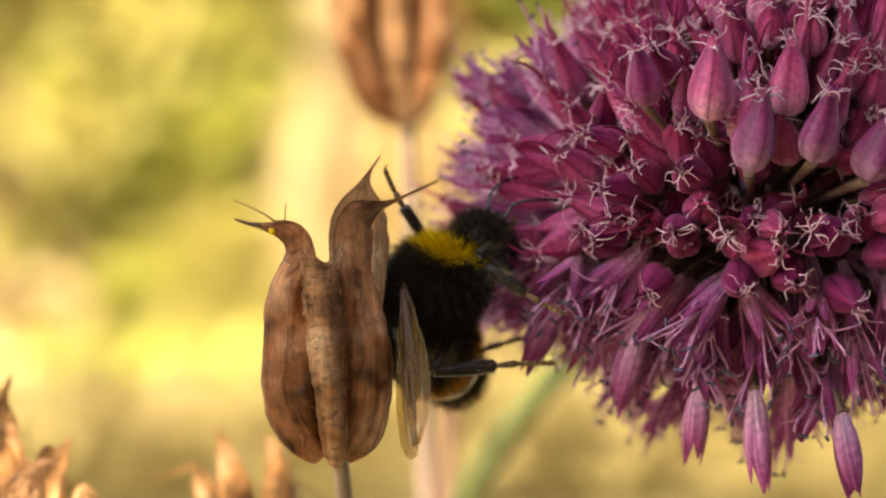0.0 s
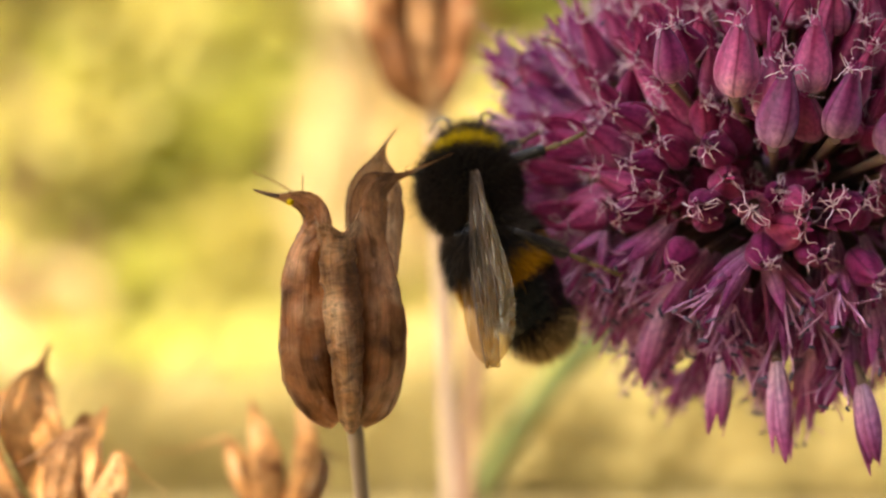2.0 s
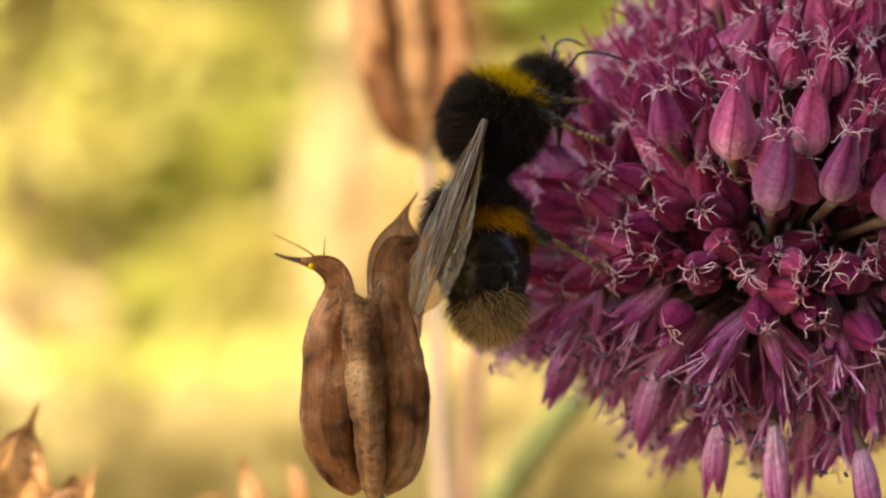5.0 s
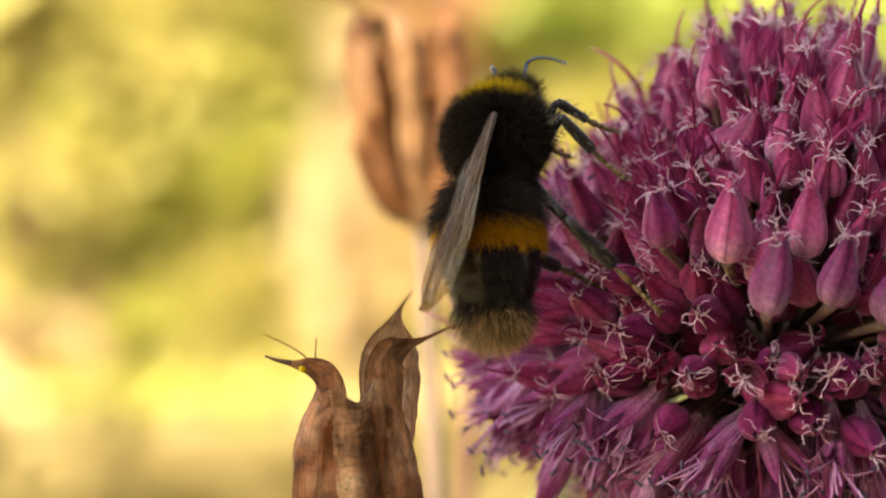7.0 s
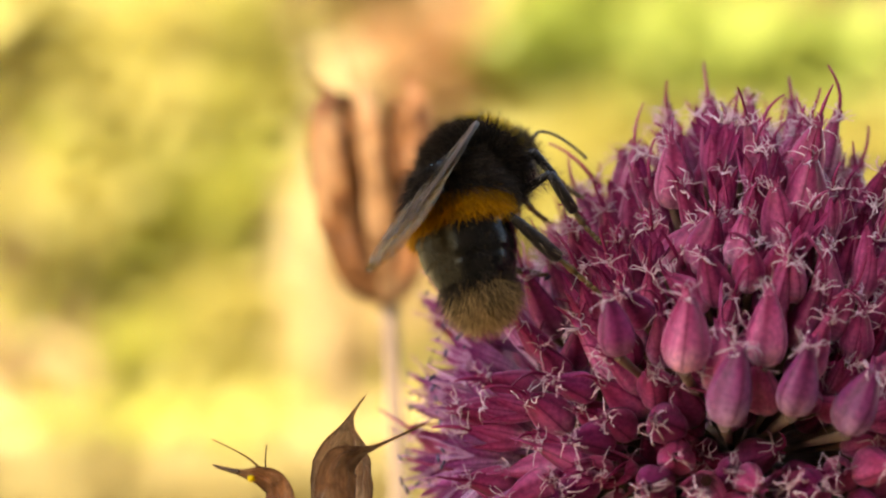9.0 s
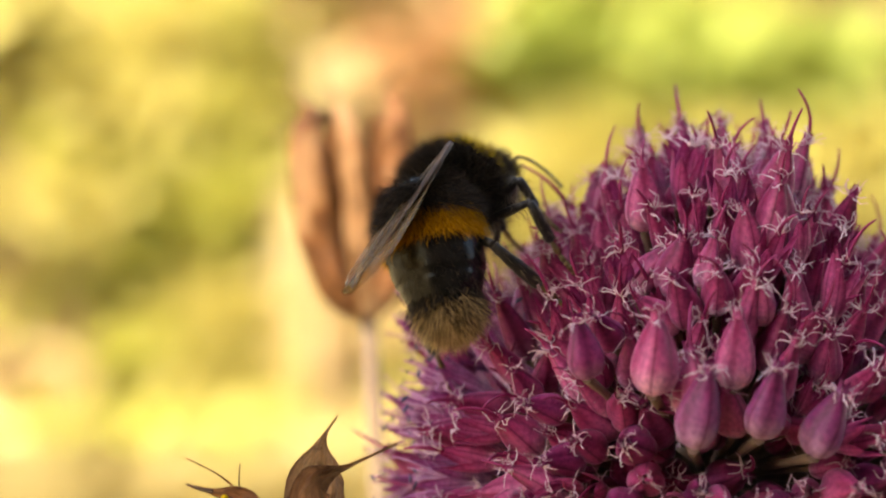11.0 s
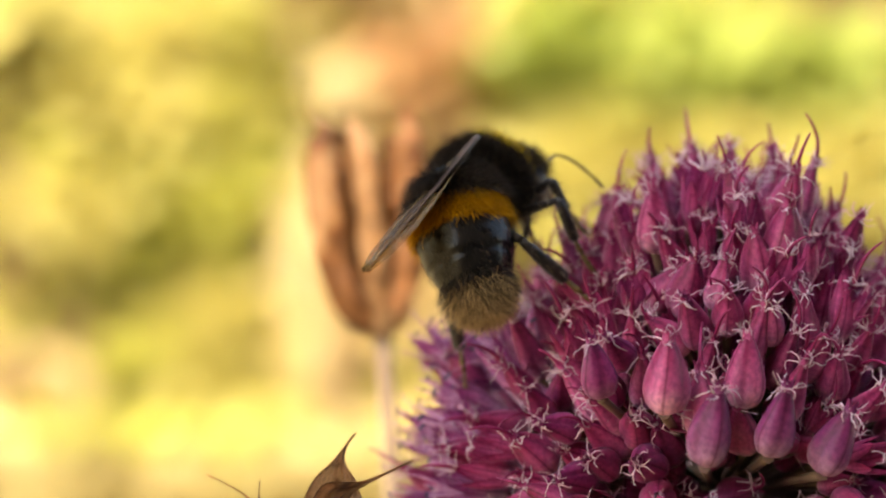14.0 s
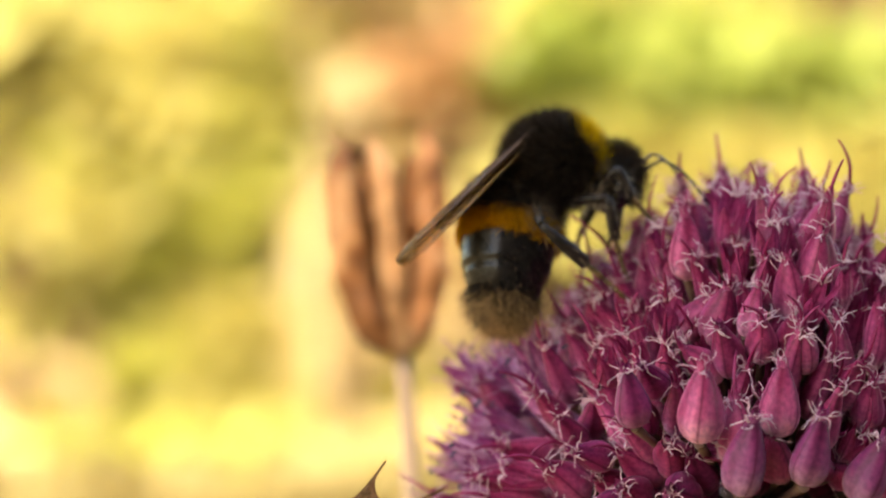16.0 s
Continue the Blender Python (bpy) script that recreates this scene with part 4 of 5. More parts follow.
# ---- bumblebee ----
THORAX = [
    (0, 0.5, 173.0, -11.94), (0.5, -0.11, 173.0, -11.7), (1, 0.57, 172.0, -10.44), (1.5, 0.68, 172.0, -8.37), (2, 0.69, 172.0, -6.88),
    (2.5, 0.25, 172.0, -6.62), (3, -0.13, 172.0, -6.67), (5.5, 3.55, 170.0, 3.98), (6, 3.79, 170.0, 4.84), (6.5, 3.34, 169.0, 6.95),
    (7, 3.55, 169.0, 7.56), (7.5, 3.32, 170.0, 9.86), (8, 4.72, 172.0, 11.69), (8.5, 4.22, 173.0, 12.67), (9, 5.32, 175.0, 12.53),
    (11.5, 5.9, 178.0, 12.9), (12, 6.6, 178.0, 15.2), (12.5, 6.28, 178.0, 14.54), (13, 6.48, 178.0, 15.19), (13.5, 6.51, 178.0, 15.33),
    (14, 6.74, 178.0, 14.9), (14.5, 7.2, 179.0, 14.77), (15, 7.3, 179.0, 15.05), (15.5, 8.91, 180.0, 16.73), (16, 10.08, 181.0, 18.54),
]
ABDOMEN = [
    (0, 2.2, -7.0), (0.5, 3.0, -7.2), (1, 4.0, -8.6), (1.5, 6.2, -10.6), (2, 7.01, -12.55),
    (2.5, 6.85, -12.29), (3, 6.63, -11.94), (5.5, -1.9, -14.37), (6, -1.44, -13.75), (6.5, -1.87, -14.45),
    (7, 0.0, -16.02), (7.5, 2.13, -13.75), (8, 0.51, -13.82), (8.5, 2.04, -12.35), (9, 0.86, -10.48),
    (11.5, 0.3, -11.6), (12, 0.76, -10.83), (12.5, 0.39, -10.04), (13, 0.42, -9.92), (13.5, 0.35, -9.99),
    (14, 0.27, -9.46), (14.5, 0.29, -10.19), (15, 0.18, -9.38), (15.5, -2.13, -10.02), (16, -4.42, -11.94),
]
WING = [
    (0, -1.13, -11.99), (0.5, 1.44, -13.25), (1, 1.71, -13.61), (1.5, 1.95, -13.82), (2, 1.68, -12.4),
    (2.5, 2.64, -12.75), (3, 2.85, -11.96), (5.5, -7.19, -14.38), (6, -5.55, -13.75), (6.5, -5.58, -13.52),
    (7, -5.01, -12.86), (7.5, -3.14, -9.2), (8, -5.1, -9.19), (8.5, -5.19, -8.59), (9, -6.53, -6.73),
    (11.5, -7.09, -7.57), (12, -7.78, -8.25), (12.5, -7.65, -7.44), (13, -7.3, -6.64), (13.5, -7.53, -6.09),
    (14, -7.56, -5.99), (14.5, -8.36, -5.52), (15, -7.46, -5.2), (15.5, -10.04, -6.4), (16, -11.63, -7.75),
]
# Where the bee heads and where its back faces, in turn.
HEADING = [(0, 0.58, 0.10, 0.78), (0.5, 0.48, 0.12, 0.84), (1, 0.18, 0.2, 0.95), (1.5, -0.02, 0.7, 0.7), (3, -0.02, 0.72, 0.68), (5.5, 0.74, 0.12, 0.62), (6.5, 0.68, 0.15, 0.68), (7, 0.16, 0.70, 0.68), (8, 0.26, 0.64, 0.68), (9, 0.42, 0.76, 0.38), (11.5, 0.52, 0.74, 0.36), (15, 0.57, 0.72, 0.34), (15.5, 0.75, 0.4, 0.3), (16, 0.92, 0.1, 0.02)]
BACK = [(0, -0.72, -0.65, 0.15), (1, -0.5, -0.85, 0.1), (1.5, -0.10, -0.75, 0.6), (3, -0.05, -0.75, 0.6), (5.5, -0.6, -0.65, 0.5), (6.5, -0.55, -0.7, 0.4), (7, -0.35, -0.8, 0.4), (8, -0.35, -0.7, 0.6), (9, -0.35, -0.55, 0.75), (11.5, -0.35, -0.45, 0.85), (15, -0.35, -0.4, 0.85), (15.5, -0.3, -0.35, 0.9), (16, -0.1, -0.25, 0.95)]
# How far the tail lies nearer the camera than the thorax, and the wings likewise.
HIP = [(0, -3.2, -0.4), (3, -3.2, 0.0), (5.5, -4.4, 0.3), (6.5, -4.4, 0.3), (7, -3.4, 0.1), (7.5, -2.0, 0.3), (8, -1.7, 0.6), (8.5, -2.5, 1.1), (9, -3.3, 1.7), (15, -3.6, 2.0), (15.5, -3.2, 0.4), (16, -2.9, -1.5)]
# How far the bee is turned sideways, so that its waist hangs straight below the thorax.
SIDEWAYS = [(0, 0.0), (3, 0.0), (5.5, 1.0), (6.5, 1.0), (7, 0.2), (8, 0.0), (16, 0.0)]
TAIL = [(0, 9.0), (0.5, 8.0), (1, 6.0), (1.5, 2.0), (2, -0.5), (3, -1.0), (5.5, -6.5), (6.5, -6.5), (7, -4.0), (8, -3.0), (9, -6.5), (15, -8.0), (16, -4.0)]
WING_DEPTH = [(0, -14.0), (0.5, -12.0), (1, -9.0), (1.5, -7.5), (3, -8.0), (5.5, -7.5), (7, -8.5), (7.5, -12.0), (8, -12.0), (9, -11.5), (15, -11.0), (16, -5.0)]
WING_SEAT = [(0, 0.5, 3.0), (3, 0.5, 3.0), (5.5, 3.0, 3.0), (6.5, 3.0, 3.0), (7, 1.0, 3.2), (8, 1.4, 3.4), (9, 1.8, 3.8), (15, 1.8, 3.9), (16, 0.8, 2.6)]
WING_FACE = [(0, -0.9, -0.35, 0.1), (1, -0.88, -0.42, 0.1), (1.5, -0.75, -0.6, 0.1), (3, -0.75, -0.6, 0.1), (5.5, -0.75, -0.5, 0.2), (7, -0.82, -0.4, 0.2), (7.5, -0.62, -0.7, 0.3), (8, -0.6, -0.6, 0.45), (8.5, -0.64, -0.35, 0.6), (9, -0.65, -0.2, 0.7), (15, -0.62, -0.18, 0.7), (16, -0.55, -0.12, 0.8)]
# The left middle foot holds on to the seed pod at first.
REACH = [(0, -5.4, -1.5, 11.0), (0.5, -5.4, -1.5, 10.5), (1, -4.8, -1.5, 7.5), (1.5, -4.4, -1.5, 2.4), (2, -4.4, 0.5, 0.6), (3, -4.2, 1.0, 0.2), (16, -4.2, 1.0, 0.2)]
# Where each right foot grips, from the thorax: (time, front, middle, hind), each as x, y, z.
GRIP = [
    (0, (5.5, 1.5, 4.0), (8.6, -2.0, -2.2), (8.0, 0.0, -5.2)), (1, (5.5, 1.5, 3.0), (8.6, -1.0, -3.5), (9.5, 0.0, -5.0)),
    (1.5, (5.0, 4.0, 3.6), (8.2, -1.5, 4.0), (10.6, -0.5, -6.5)), (3, (5.0, 4.0, 3.6), (8.0, -1.5, 2.2), (10.0, -0.5, -5.5)),
    (5.5, (6.8, 0.5, 0.5), (7.0, -1.0, -2.6), (6.8, -0.5, -11.0)), (6.5, (7.2, 1.0, 1.0), (8.0, -1.0, -4.0), (7.0, -0.5, -12.0)),
    (7, (8.0, 2.0, 0.2), (8.5, 0.5, -3.0), (10.8, -2.0, -11.6)), (8, (8.0, 2.0, 0.0), (8.0, -1.0, -5.5), (8.0, -1.5, -9.0)),
    (9, (7.0, 1.0, -2.0), (8.4, 0.0, -5.2), (8.5, -2.0, -8.5)), (12, (7.2, 0.5, -3.4), (8.2, 0.0, -6.4), (9.1, -2.0, -9.3)),
    (15, (7.2, 0.0, -3.8), (7.6, 0.0, -6.6), (8.6, -2.0, -9.3)), (16, (6.4, -1.0, -4.4), (4.6, -1.0, -8.4), (5.0, -2.0, -10.0)),
]


def between(rows, t):
    """Straight-line value of rows (time, ...) at t."""
    for a, b in zip(rows, rows[1:]):
        if a[0] <= t <= b[0]:
            k = (t - a[0]) / (b[0] - a[0])
            return Vector([p + (q - p) * k for p, q in zip(a[1:], b[1:])]) if len(a) > 2 else a[1] + (b[1] - a[1]) * k
    return Vector(rows[-1][1:]) if len(rows[0]) > 2 else rows[-1][1]


def bee_matrix(t):
    """The bee's pose, in metres: x to its right, y ahead, z out of its back."""
    f = between(HEADING, t).normalized()
    d = between(BACK, t)
    d = (d - d.dot(f) * f).normalized()
    x = f.cross(d)
    m = Matrix((x, f, d)).transposed().to_4x4()
    m.translation = spot(*between(THORAX, t))
    return m


def ellipsoid(radii, segments=32, rings=20, centre=(0, 0, 0), shape=None):
    bm = bmesh.new()
    bmesh.ops.create_uvsphere(bm, u_segments=segments, v_segments=rings, radius=1.0)
    for vert in bm.verts:
        p = vert.co.copy()
        if shape:
            p = shape(p)
        vert.co = (Vector(centre) + Vector((p.x * radii[0], p.y * radii[1], p.z * radii[2]))) * MM
    for fc in bm.faces:
        fc.smooth = True
    return bm


def fur(rng, count, sample, length, thick=0.045, curl=0.35, loose=0.22):
    """Many thin tapering hairs. sample() gives root, normal and lay of a hair, in millimetres."""
    verts, faces = [], []
    for _ in range(count):
        got = sample(rng)
        if not got:
            continue
        p, n, lay, scale = got
        d = (n + lay + Vector((rng.gauss(0, loose), rng.gauss(0, loose), rng.gauss(0, loose)))).normalized()
        l = length * scale * rng.uniform(0.6, 1.25)
        s = d.cross(Vector((rng.gauss(0, 1), rng.gauss(0, 1), rng.gauss(0, 1)))).normalized() * thick
        q = p + d * l * 0.55
        e = q + (d + lay * curl).normalized() * l * 0.45
        k = len(verts)
        verts += [(p - s) * MM, (p + s) * MM, (q - s * 0.7) * MM, (q + s * 0.7) * MM, e * MM]
        faces += [(k, k + 1, k + 3, k + 2), (k + 2, k + 3, k + 4)]
    me = bpy.data.meshes.new("fur")
    me.from_pydata(verts, [], faces)
    return me


def on_ball(rng):
    return Vector((rng.gauss(0, 1), rng.gauss(0, 1), rng.gauss(0, 1))).normalized()


def abdomen_radius(s):
    """Radius at s, 0 at the waist and 1 at the tail."""
    return 3.3 * max(0.0004, 1 - ((s - 0.47) / 0.535) ** 2) ** (0.56 if s < 0.47 else 0.74)


ABD = 10.8


def build_bee():
    rng = random.Random(5)
    root = tagged(new("bumblebee"), "furry black bumblebee with two yellow bands and a buff tail", "bumblebee")
    thorax = part("thorax", ellipsoid((2.9, 3.1, 2.7)), CUTICLE, root)

    def thorax_hair(band):
        def sample(r):
            u = on_ball(r)
            collar = 0.94 > u.y + 0.15 * u.z > 0.56 + 0.04 * r.gauss(0, 1) and u.z > -0.3 and abs(u.x) < 0.62
            if collar != band:
                return None
            p = Vector((u.x * 2.85, u.y * 3.05, u.z * 2.65))
            return p, u, Vector((0, -0.5, 0.05)), 1.0
        return sample

    mesh_part("fur", fur(rng, 22000, thorax_hair(False), 1.35, 0.022, 0.35, 0.3), FUR_BLACK, thorax, "dense soft black fur")
    mesh_part("guard_hairs", fur(rng, 8000, thorax_hair(False), 2.0, 0.014, 0.3, 0.6), FUR_BLACK, thorax, "long loose black hairs")
    mesh_part("collar", fur(rng, 26000, thorax_hair(True), 1.35, 0.022, 0.35, 0.3), FUR_YELLOW, thorax, "bright yellow fur collar")

    head = part("head", ellipsoid((2.2, 1.8, 2.4)), CUTICLE, root)
    head.location = Vector((0, 4.1, -1.6)) * MM

    def head_hair(r):
        u = on_ball(r)
        if u.z < -0.5 or (abs(u.x) > 0.75 and u.z < 0.35):
            return None
        return Vector((u.x * 2.05, u.y * 1.65, u.z * 2.25)), u, Vector((0, 0.2, 0.1)), 0.8

    mesh_part("fur", fur(rng, 8500, head_hair, 1.6, 0.02, 0.3, 0.45), FUR_BLACK, head)
    for sx in (-1, 1):
        e = part("eye", ellipsoid((0.55, 0.75, 1.35), 20, 14, (sx * 1.8, 0.2, -0.1)), EYE_SHELL, head, "dark glossy oval eye")
        bm = bmesh.new()
        tube(bm, [Vector(p) * MM for p in ((sx * 0.6, 1.2, 0.6), (sx * 0.9, 2.0, 1.6), (sx * 1.2, 2.8, 2.4))], 0.12 * MM, 6)
        tube(bm, [p * MM for p in bezier((sx * 1.2, 2.8, 2.4), (sx * 1.6, 3.8, 2.5), (sx * 2.2, 5.2, 1.6), (sx * 2.8, 6.6, 0.2), 8)], 0.11 * MM, 6)
        part("antenna", bm, EYE_SHELL, head)
    bm = bmesh.new()
    tube(bm, [Vector(p) * MM for p in ((0, 0.9, -1.6), (0, 1.2, -3.0), (0, 0.9, -4.6))], [0.5 * MM, 0.35 * MM, 0.12 * MM], 6)
    part("tongue", bm, LEG_SHELL, head)

    bm = bmesh.new()
    grid = []
    for i in range(45):
        s = i / 44
        r = abdomen_radius(s)
        step = (s * 6.2) % 1.0
        r *= 1 + 0.030 * step - (0.045 if step < 0.10 else 0)
        grid.append([Vector((r * math.cos(a), -ABD * s, r * 0.92 * math.sin(a) - 0.7 * s * s)) * MM for a in (math.tau * k / 36 for k in range(36))])
    sheet(bm, grid, 0, True)
    bmesh.ops.contextual_create(bm, geom=[e for e in bm.edges if e.is_boundary])
    abdomen = part("abdomen", bm, CUTICLE, root, "glossy black ringed abdomen")

    def abdomen_hair(s0, s1, sparse=0.0, tilt=-0.9):
        def sample(r):
            s = r.uniform(s0, s1) + r.gauss(0, 0.02)
            if r.random() < sparse or s < 0.02 or s > 0.995:
                return None
            a = r.uniform(0, math.tau)
            q = abdomen_radius(s)
            n = Vector((math.cos(a), 0, math.sin(a)))
            slope = (abdomen_radius(min(s + 0.02, 0.999)) - abdomen_radius(s - 0.02)) / (0.04 * ABD)
            n = (n + Vector((0, slope, 0))).normalized()
            return Vector((q * math.cos(a), -ABD * s, q * 0.92 * math.sin(a) - 0.7 * s * s)), n, Vector((0, tilt, 0)), 1.0
        return sample

    mesh_part("waist_fur", fur(rng, 9000, abdomen_hair(0.01, 0.27), 1.7, 0.02, 0.35, 0.35), FUR_BLACK, abdomen, "black fur")
    mesh_part("yellow_band", fur(rng, 12000, abdomen_hair(0.26, 0.41, 0, -1.2), 1.0, 0.02, 0.35, 0.35), FUR_OCHRE, abdomen, "ochre-yellow fur band")
    mesh_part("black_band", fur(rng, 1500, abdomen_hair(0.41, 0.86, 0, -1.9), 0.55, 0.012, 0.3, 0.4), FUR_BLACK, abdomen, "short black fur")
    mesh_part("tail_fur", fur(rng, 4600, abdomen_hair(0.84, 0.992, 0, -0.6), 1.6, 0.015, 0.3, 0.42), FUR_BUFF, abdomen, "buff-white fur tail")
    mesh_part("tail_fringe", fur(rng, 3200, abdomen_hair(0.78, 0.95, 0, -1.0), 1.45, 0.015, 0.3, 0.42), FUR_BLACK, abdomen, "black hairs over the tail")

    wings = []
    for sx in (-1, 1):
        w = tagged(new("wing"), "smoky translucent veined wing")
        w.parent = root
        for name, length, width, droop in (("forewing", 14.2, 3.5, 0.0), ("hindwing", 10.4, 2.1, -0.16)):
            bm = bmesh.new()
            grid = []
            for i in range(22):
                s = i / 21
                end = math.sqrt(max(0.0, 1 - (max(0, s - 0.70) / 0.302) ** 2))
                lead = 0.24 * width * math.sin(math.pi * s * 0.9) * end
                trail = width * (0.12 + 0.88 * math.sin(min(1, s / 0.72) * math.pi / 2)) * end
                row = []
                for j in range(9):
                    q = j / 8
                    y = lead * (1 - s * 0.4) - q * (trail + lead * 0.5)
                    z = 0.16 * math.sin(q * 14 + s * 2) * min(1, s * 3) + 0.2 * math.sin(q * 4) * s + 0.10 * noise.noise(Vector((s * 6, q * 4, sx))) + (droop - 0.02)
                    row.append(Vector((length * s, y * sx, z)) * MM)
                grid.append(row)
            vs = sheet(bm, grid)
            film = part(name, bm, WING_FILM, w)
            bm = bmesh.new()
            for q0, q1, e in ((0.0, 0.0, 1.0), (0.10, 0.16, 0.9), (0.28, 0.42, 0.85), (0.5, 0.62, 0.72), (0.72, 0.9, 0.5)):
                pts = []
                for i in range(0, int(21 * e) + 1):
                    q = q0 + (q1 - q0) * i / 21
                    row = grid[i]
                    k = min(int(q * 8), 7)
                    pts.append(row[k].lerp(row[k + 1], q * 8 - k))
                tube(bm, pts, [(0.085 - 0.05 * i / len(pts)) * MM for i in range(len(pts))], 5)
            for i, k0, k1 in ((8, 1, 4), (11, 2, 6), (14, 0, 3), (16, 2, 5)):
                tube(bm, [grid[min(i + (k - k0) // 2, 21)][k] for k in range(k0, k1 + 1)], 0.035 * MM, 4)
            part("vein", bm, VEIN, film)
        wings.append((sx, w))

    legs = []
    for name, cx, cy, cz, a, b in (("front_leg", 1.5, 2.0, -2.4, 3.4, 4.6), ("middle_leg", 1.8, 0.0, -2.6, 4.0, 6.2), ("hind_leg", 1.7, -2.0, -2.4, 4.8, 9.0)):
        for sx in (-1, 1):
            bm = bmesh.new()
            tube(bm, [Vector((0, 0, z)) * MM for z in (-0.6, 0, a * 0.3, a * 0.75, a)], [k * (0.8 if name == 'hind_leg' else 0.68) * MM for k in (0.5, 0.55, 0.58, 0.46, 0.36)], 9)
            leg = part(name, bm, LEG_SHELL, root)
            bm = bmesh.new()
            t = b * 0.52
            wide = {"hind_leg": 0.52, "middle_leg": 0.42, "front_leg": 0.32}[name]
            tube(bm, [Vector((0, 0, z)) * MM for z in (0, t * 0.2, t * 0.6, t * 0.95, t)], [0.30 * MM, 0.38 * MM, wide * MM, wide * 0.95 * MM, 0.32 * MM], 9, 0)
            z, y = t, 0.0
            for k in range(5):
                step = (b - t) * (0.42, 0.18, 0.14, 0.12, 0.14)[k]
                tube(bm, [Vector((0, y, z)) * MM, Vector((0, y + 0.05, z + step * 0.75)) * MM, Vector((0, y + 0.08, z + step)) * MM], [0.16 * MM, (0.27 if k == 0 else 0.21) * MM, 0.12 * MM], 6, 1)
                z, y = z + step, y + 0.08
            for s in (-1, 1):
                tube(bm, [Vector(p) * MM for p in ((0, y, z), (s * 0.25, y + 0.15, z + 0.2), (s * 0.3, y + 0.4, z + 0.1))], [0.07 * MM, 0.06 * MM, 0.03 * MM], 4, 1)
            shin = part("tibia", bm, [LEG_SHELL, TARSUS, FUR_GREY], leg)
            shin.location = (0, 0, a * MM)

            def leg_hair(r, t=t, wide=wide):
                q = r.uniform(0, math.tau)
                n = Vector((math.cos(q), math.sin(q), 0))
                return n * wide * 0.85 + Vector((0, 0, r.uniform(0.1, 1.0) * t)), n, Vector((0, 0, 0.5)), 1.0

            def thigh_hair(r, a=a):
                q = r.uniform(0, math.tau)
                n = Vector((math.cos(q), math.sin(q), 0))
                return n * 0.45 + Vector((0, 0, r.uniform(0.05, 0.9) * a)), n, Vector((0, 0, 0.4)), 1.0

            me = shin.data
            more = bmesh.new()
            more.from_mesh(me)
            hairs = fur(rng, 130 if name == "hind_leg" else 90, leg_hair, 0.8, 0.016)
            for pol in hairs.polygons:
                pol.material_index = 2
            more.from_mesh(hairs)
            more.to_mesh(me)
            more.free()
            mesh_part("bristle_fringe", fur(rng, 260, thigh_hair, 1.0, 0.018), FUR_GREY, leg)
            legs.append((name, sx, leg, shin, Vector((sx * cx, cy, cz)), a, b))
    return root, head, abdomen, wings, legs


bumblebee, bee_head, bee_abdomen, bee_wings, bee_legs = build_bee()


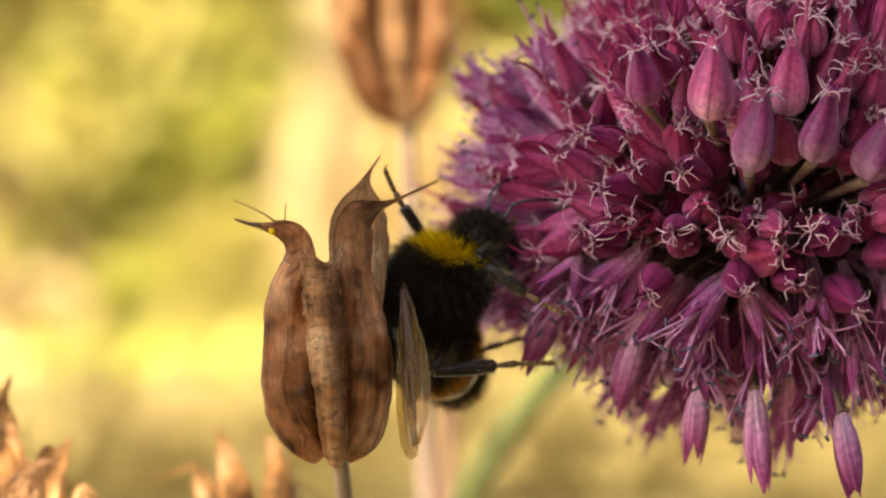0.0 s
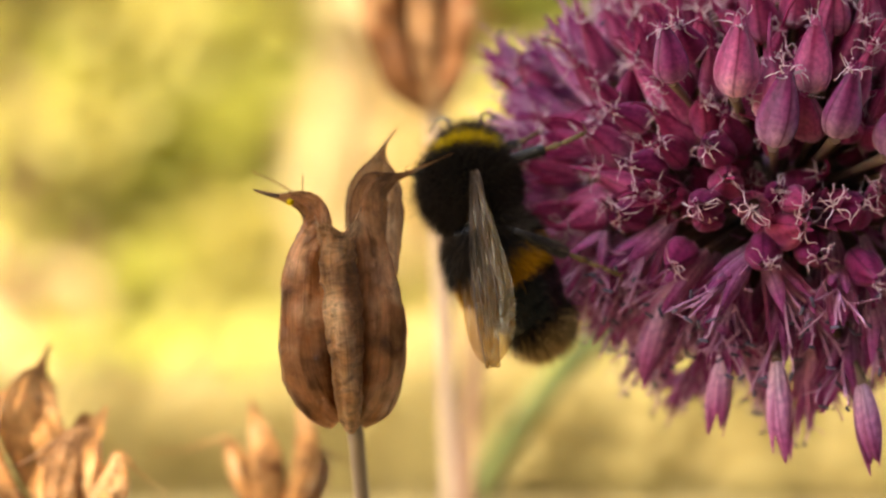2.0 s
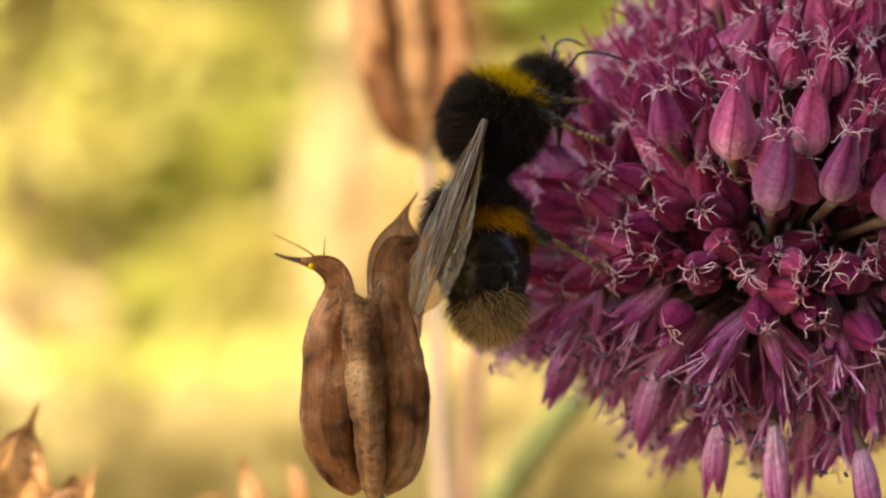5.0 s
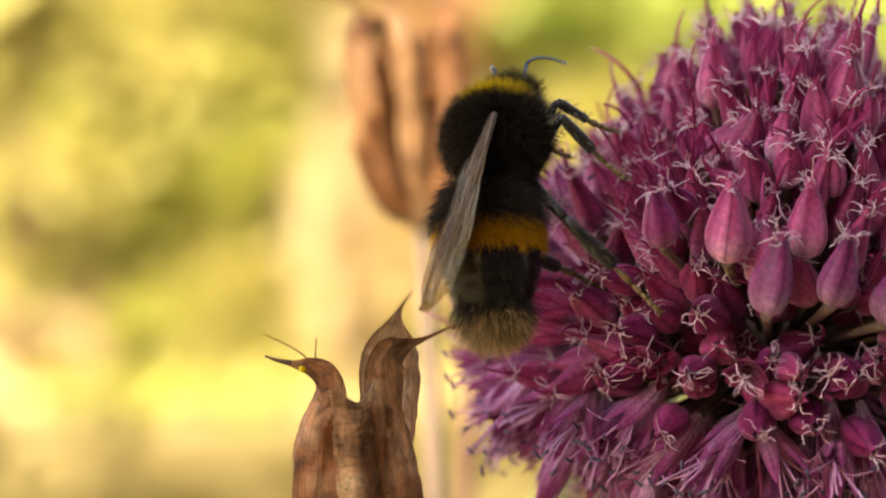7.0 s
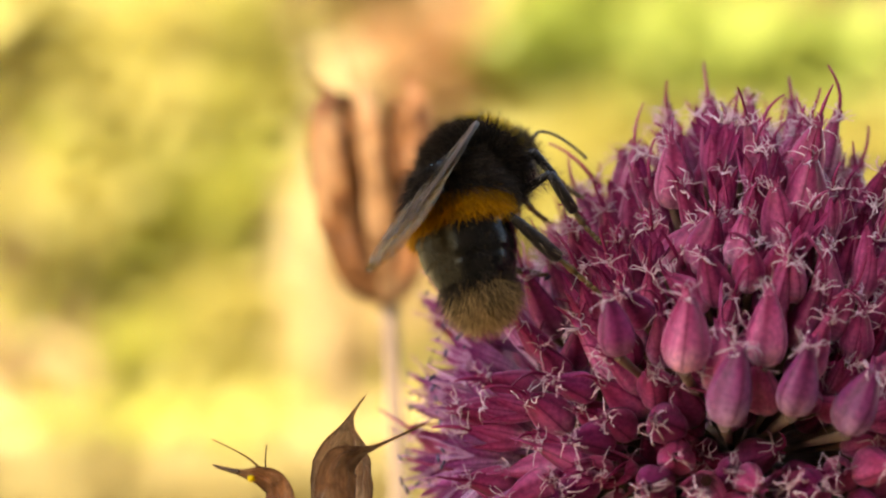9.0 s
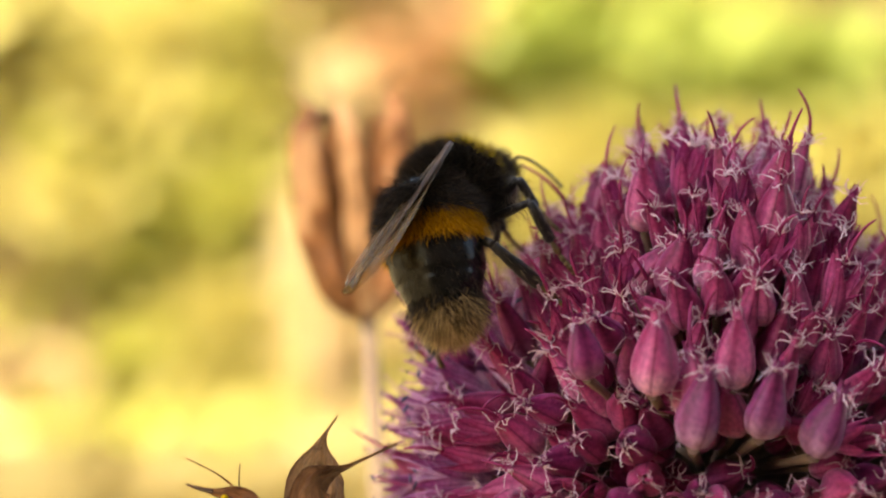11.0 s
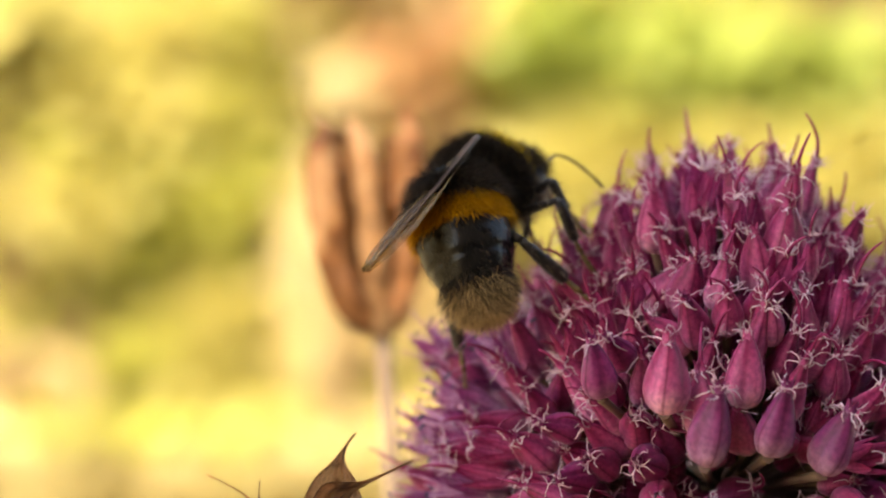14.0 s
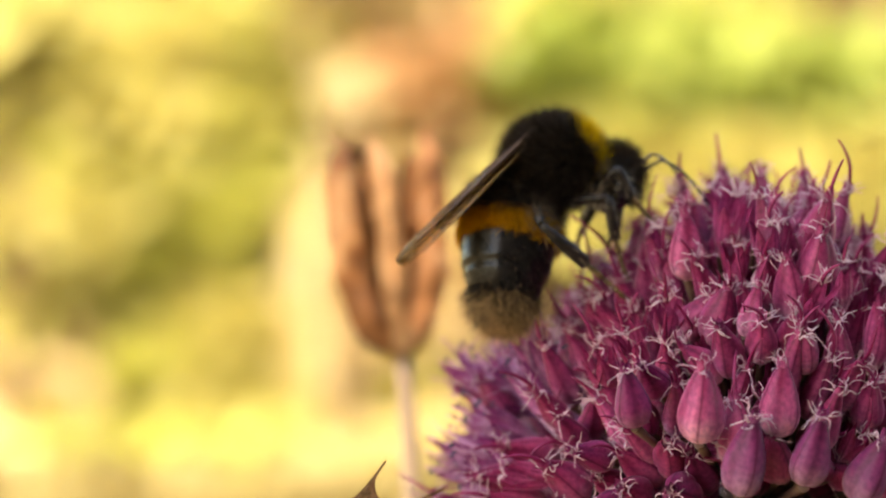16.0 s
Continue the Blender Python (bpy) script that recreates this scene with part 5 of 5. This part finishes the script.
def motions():
    times = [r[0] for r in THORAX]
    times += [3.7, 4.3, 4.9, 9.6, 10.2, 10.8]
    times.sort()
    walk(bumblebee, [(t, bee_matrix(t)) for t in times])
    head_rows, tail_rows, wing_rows, leg_rows = [], [], {-1: [], 1: []}, {k: [] for k in range(len(bee_legs))}
    shin_rows = {k: [] for k in range(len(bee_legs))}
    for t in times:
        m = bee_matrix(t)
        turn = m.to_3x3().inverted()
        head_rows.append((t, pose(0, 4.1 * MM, -1.6 * MM, -18 + 5 * math.sin(t * 2.1), 0, 6 * math.sin(t * 1.3))))
        h = between(HIP, t)
        hip = Vector((0, h[0], h[1])).lerp(turn @ Vector((-1.3, 0.3, -5.2)), between(SIDEWAYS, t))
        a = between(ABDOMEN, t)
        tip = turn @ Vector((a[0], between(TAIL, t), a[1]))
        way = (tip - hip).normalized()
        y = -way
        up = turn @ Vector((-0.15, -0.8, 0.45))
        z = (up - up.dot(y) * y).normalized()
        q = Matrix((y.cross(z), y, z)).transposed().to_4x4()
        q.translation = hip * MM
        tail_rows.append((t, q))
        w = between(WING, t)
        k = between(WING_SEAT, t)
        seat = Vector((k[0], -1.6, k[1]))
        for sx in (-1, 1):
            root = seat + Vector((sx * 0.4, 0, 0))
            aim = (turn @ Vector((w[0], between(WING_DEPTH, t), w[1])) - seat + Vector((sx * 0.25, 0, 0))).normalized()
            n = turn @ between(WING_FACE, t)
            n = (n - n.dot(aim) * aim).normalized()
            q = Matrix((aim, n.cross(aim), n)).transposed().to_4x4()
            q.translation = (root + n * 0.25 * sx) * MM
            wing_rows[sx].append((t, q))
        grips = None
        for a0, b0 in zip(GRIP, GRIP[1:]):
            if a0[0] <= t <= b0[0]:
                k = (t - a0[0]) / (b0[0] - a0[0])
                grips = [Vector(p).lerp(Vector(r), k) for p, r in zip(a0[1:], b0[1:])]
        for i, (name, sx, leg, shin, hip, a1, b1) in enumerate(bee_legs):
            g = grips[("front_leg", "middle_leg", "hind_leg").index(name)].copy()
            if sx < 0:
                g += Vector((-0.8 if t < 4.4 else -3.4, 7.0, 1.6))
                if name == "middle_leg" and t <= 4.4:
                    k = min(1.0, max(0.0, (4.4 - t) / 1.2))
                    g = g.lerp(between(REACH, t), k)
            if name == "hind_leg" and sx < 0:
                g = g.lerp(Vector((-0.5, 5.0, -16.5)), min(1.0, max(0.0, (t - 9.0) / 2.5)))
            goal = turn @ g
            d = goal - hip
            r = min(max(d.length, abs(a1 - b1) + 0.4), a1 + b1 - 0.15)
            d.normalize()
            pole = Vector((sx * 0.3, -0.8, 0.7)) if name == "hind_leg" else turn @ Vector((0.1, -0.6, 1.0))
            pole = (pole - pole.dot(d) * d).normalized()
            c = (a1 * a1 + r * r - b1 * b1) / (2 * a1 * r)
            thigh = d * c + pole * math.sqrt(max(0, 1 - c * c))
            hinge = thigh.cross(d).normalized()
            q = Matrix((hinge, thigh.cross(hinge), thigh)).transposed().to_4x4()
            q.translation = hip * MM
            leg_rows[i].append((t, q))
            low = (d * r - thigh * a1).normalized()
            bend = math.degrees(thigh.angle(low))
            k = Matrix.Translation((0, 0, a1 * MM)) @ pose(0, 0, 0, bend, 0, 0)
            if ((q.to_3x3() @ k.to_3x3()) @ Vector((0, 0, 1)) - low).length > 0.02:
                k = Matrix.Translation((0, 0, a1 * MM)) @ pose(0, 0, 0, -bend, 0, 0)
            shin_rows[i].append((t, k))
    walk(bee_head, head_rows)
    walk(bee_abdomen, tail_rows)
    for sx, w in bee_wings:
        walk(w, wing_rows[sx])
    for i, (name, sx, leg, shin, *_) in enumerate(bee_legs):
        walk(leg, leg_rows[i])
        walk(shin, shin_rows[i])
    sway = ((0, -1.2, -0.1), (0.5, -1.05, -0.25), (1, -2.35, 0.05), (1.5, -2.25, 0.1), (2, -2.4, 0.0), (2.5, -2.85, 0.0), (3, -3.0, 0.05), (4.2, -1.4, 0.0), (5.5, 0.0, -0.1), (7, 0.0, 0.0), (9, 0.1, 0.2), (12, 0.2, 0.4), (16, 0.0, 0.5))
    rest = back_pod.location.copy()
    drift = ((0, -1.0, -0.4), (1.5, -1.0, -0.8), (3, -1.05, -0.7), (5.5, -1.2, 0.0), (7, -0.9, 0.5), (7.5, -0.8, 0.8), (9, -0.5, 0.8), (12.5, -0.3, 1.1), (14.5, -0.2, 1.0), (16, -0.7, 1.2))
    walk(back_pod, [(t, Matrix.Translation(rest + Vector((x, 0, z)) * MM)) for t, x, z in drift])
    rest = seed_pod.location.copy()
    walk(seed_pod, [(t, Matrix.Translation(rest + Vector((x, 0, z)) * MM)) for t, x, z in sway])


motions()
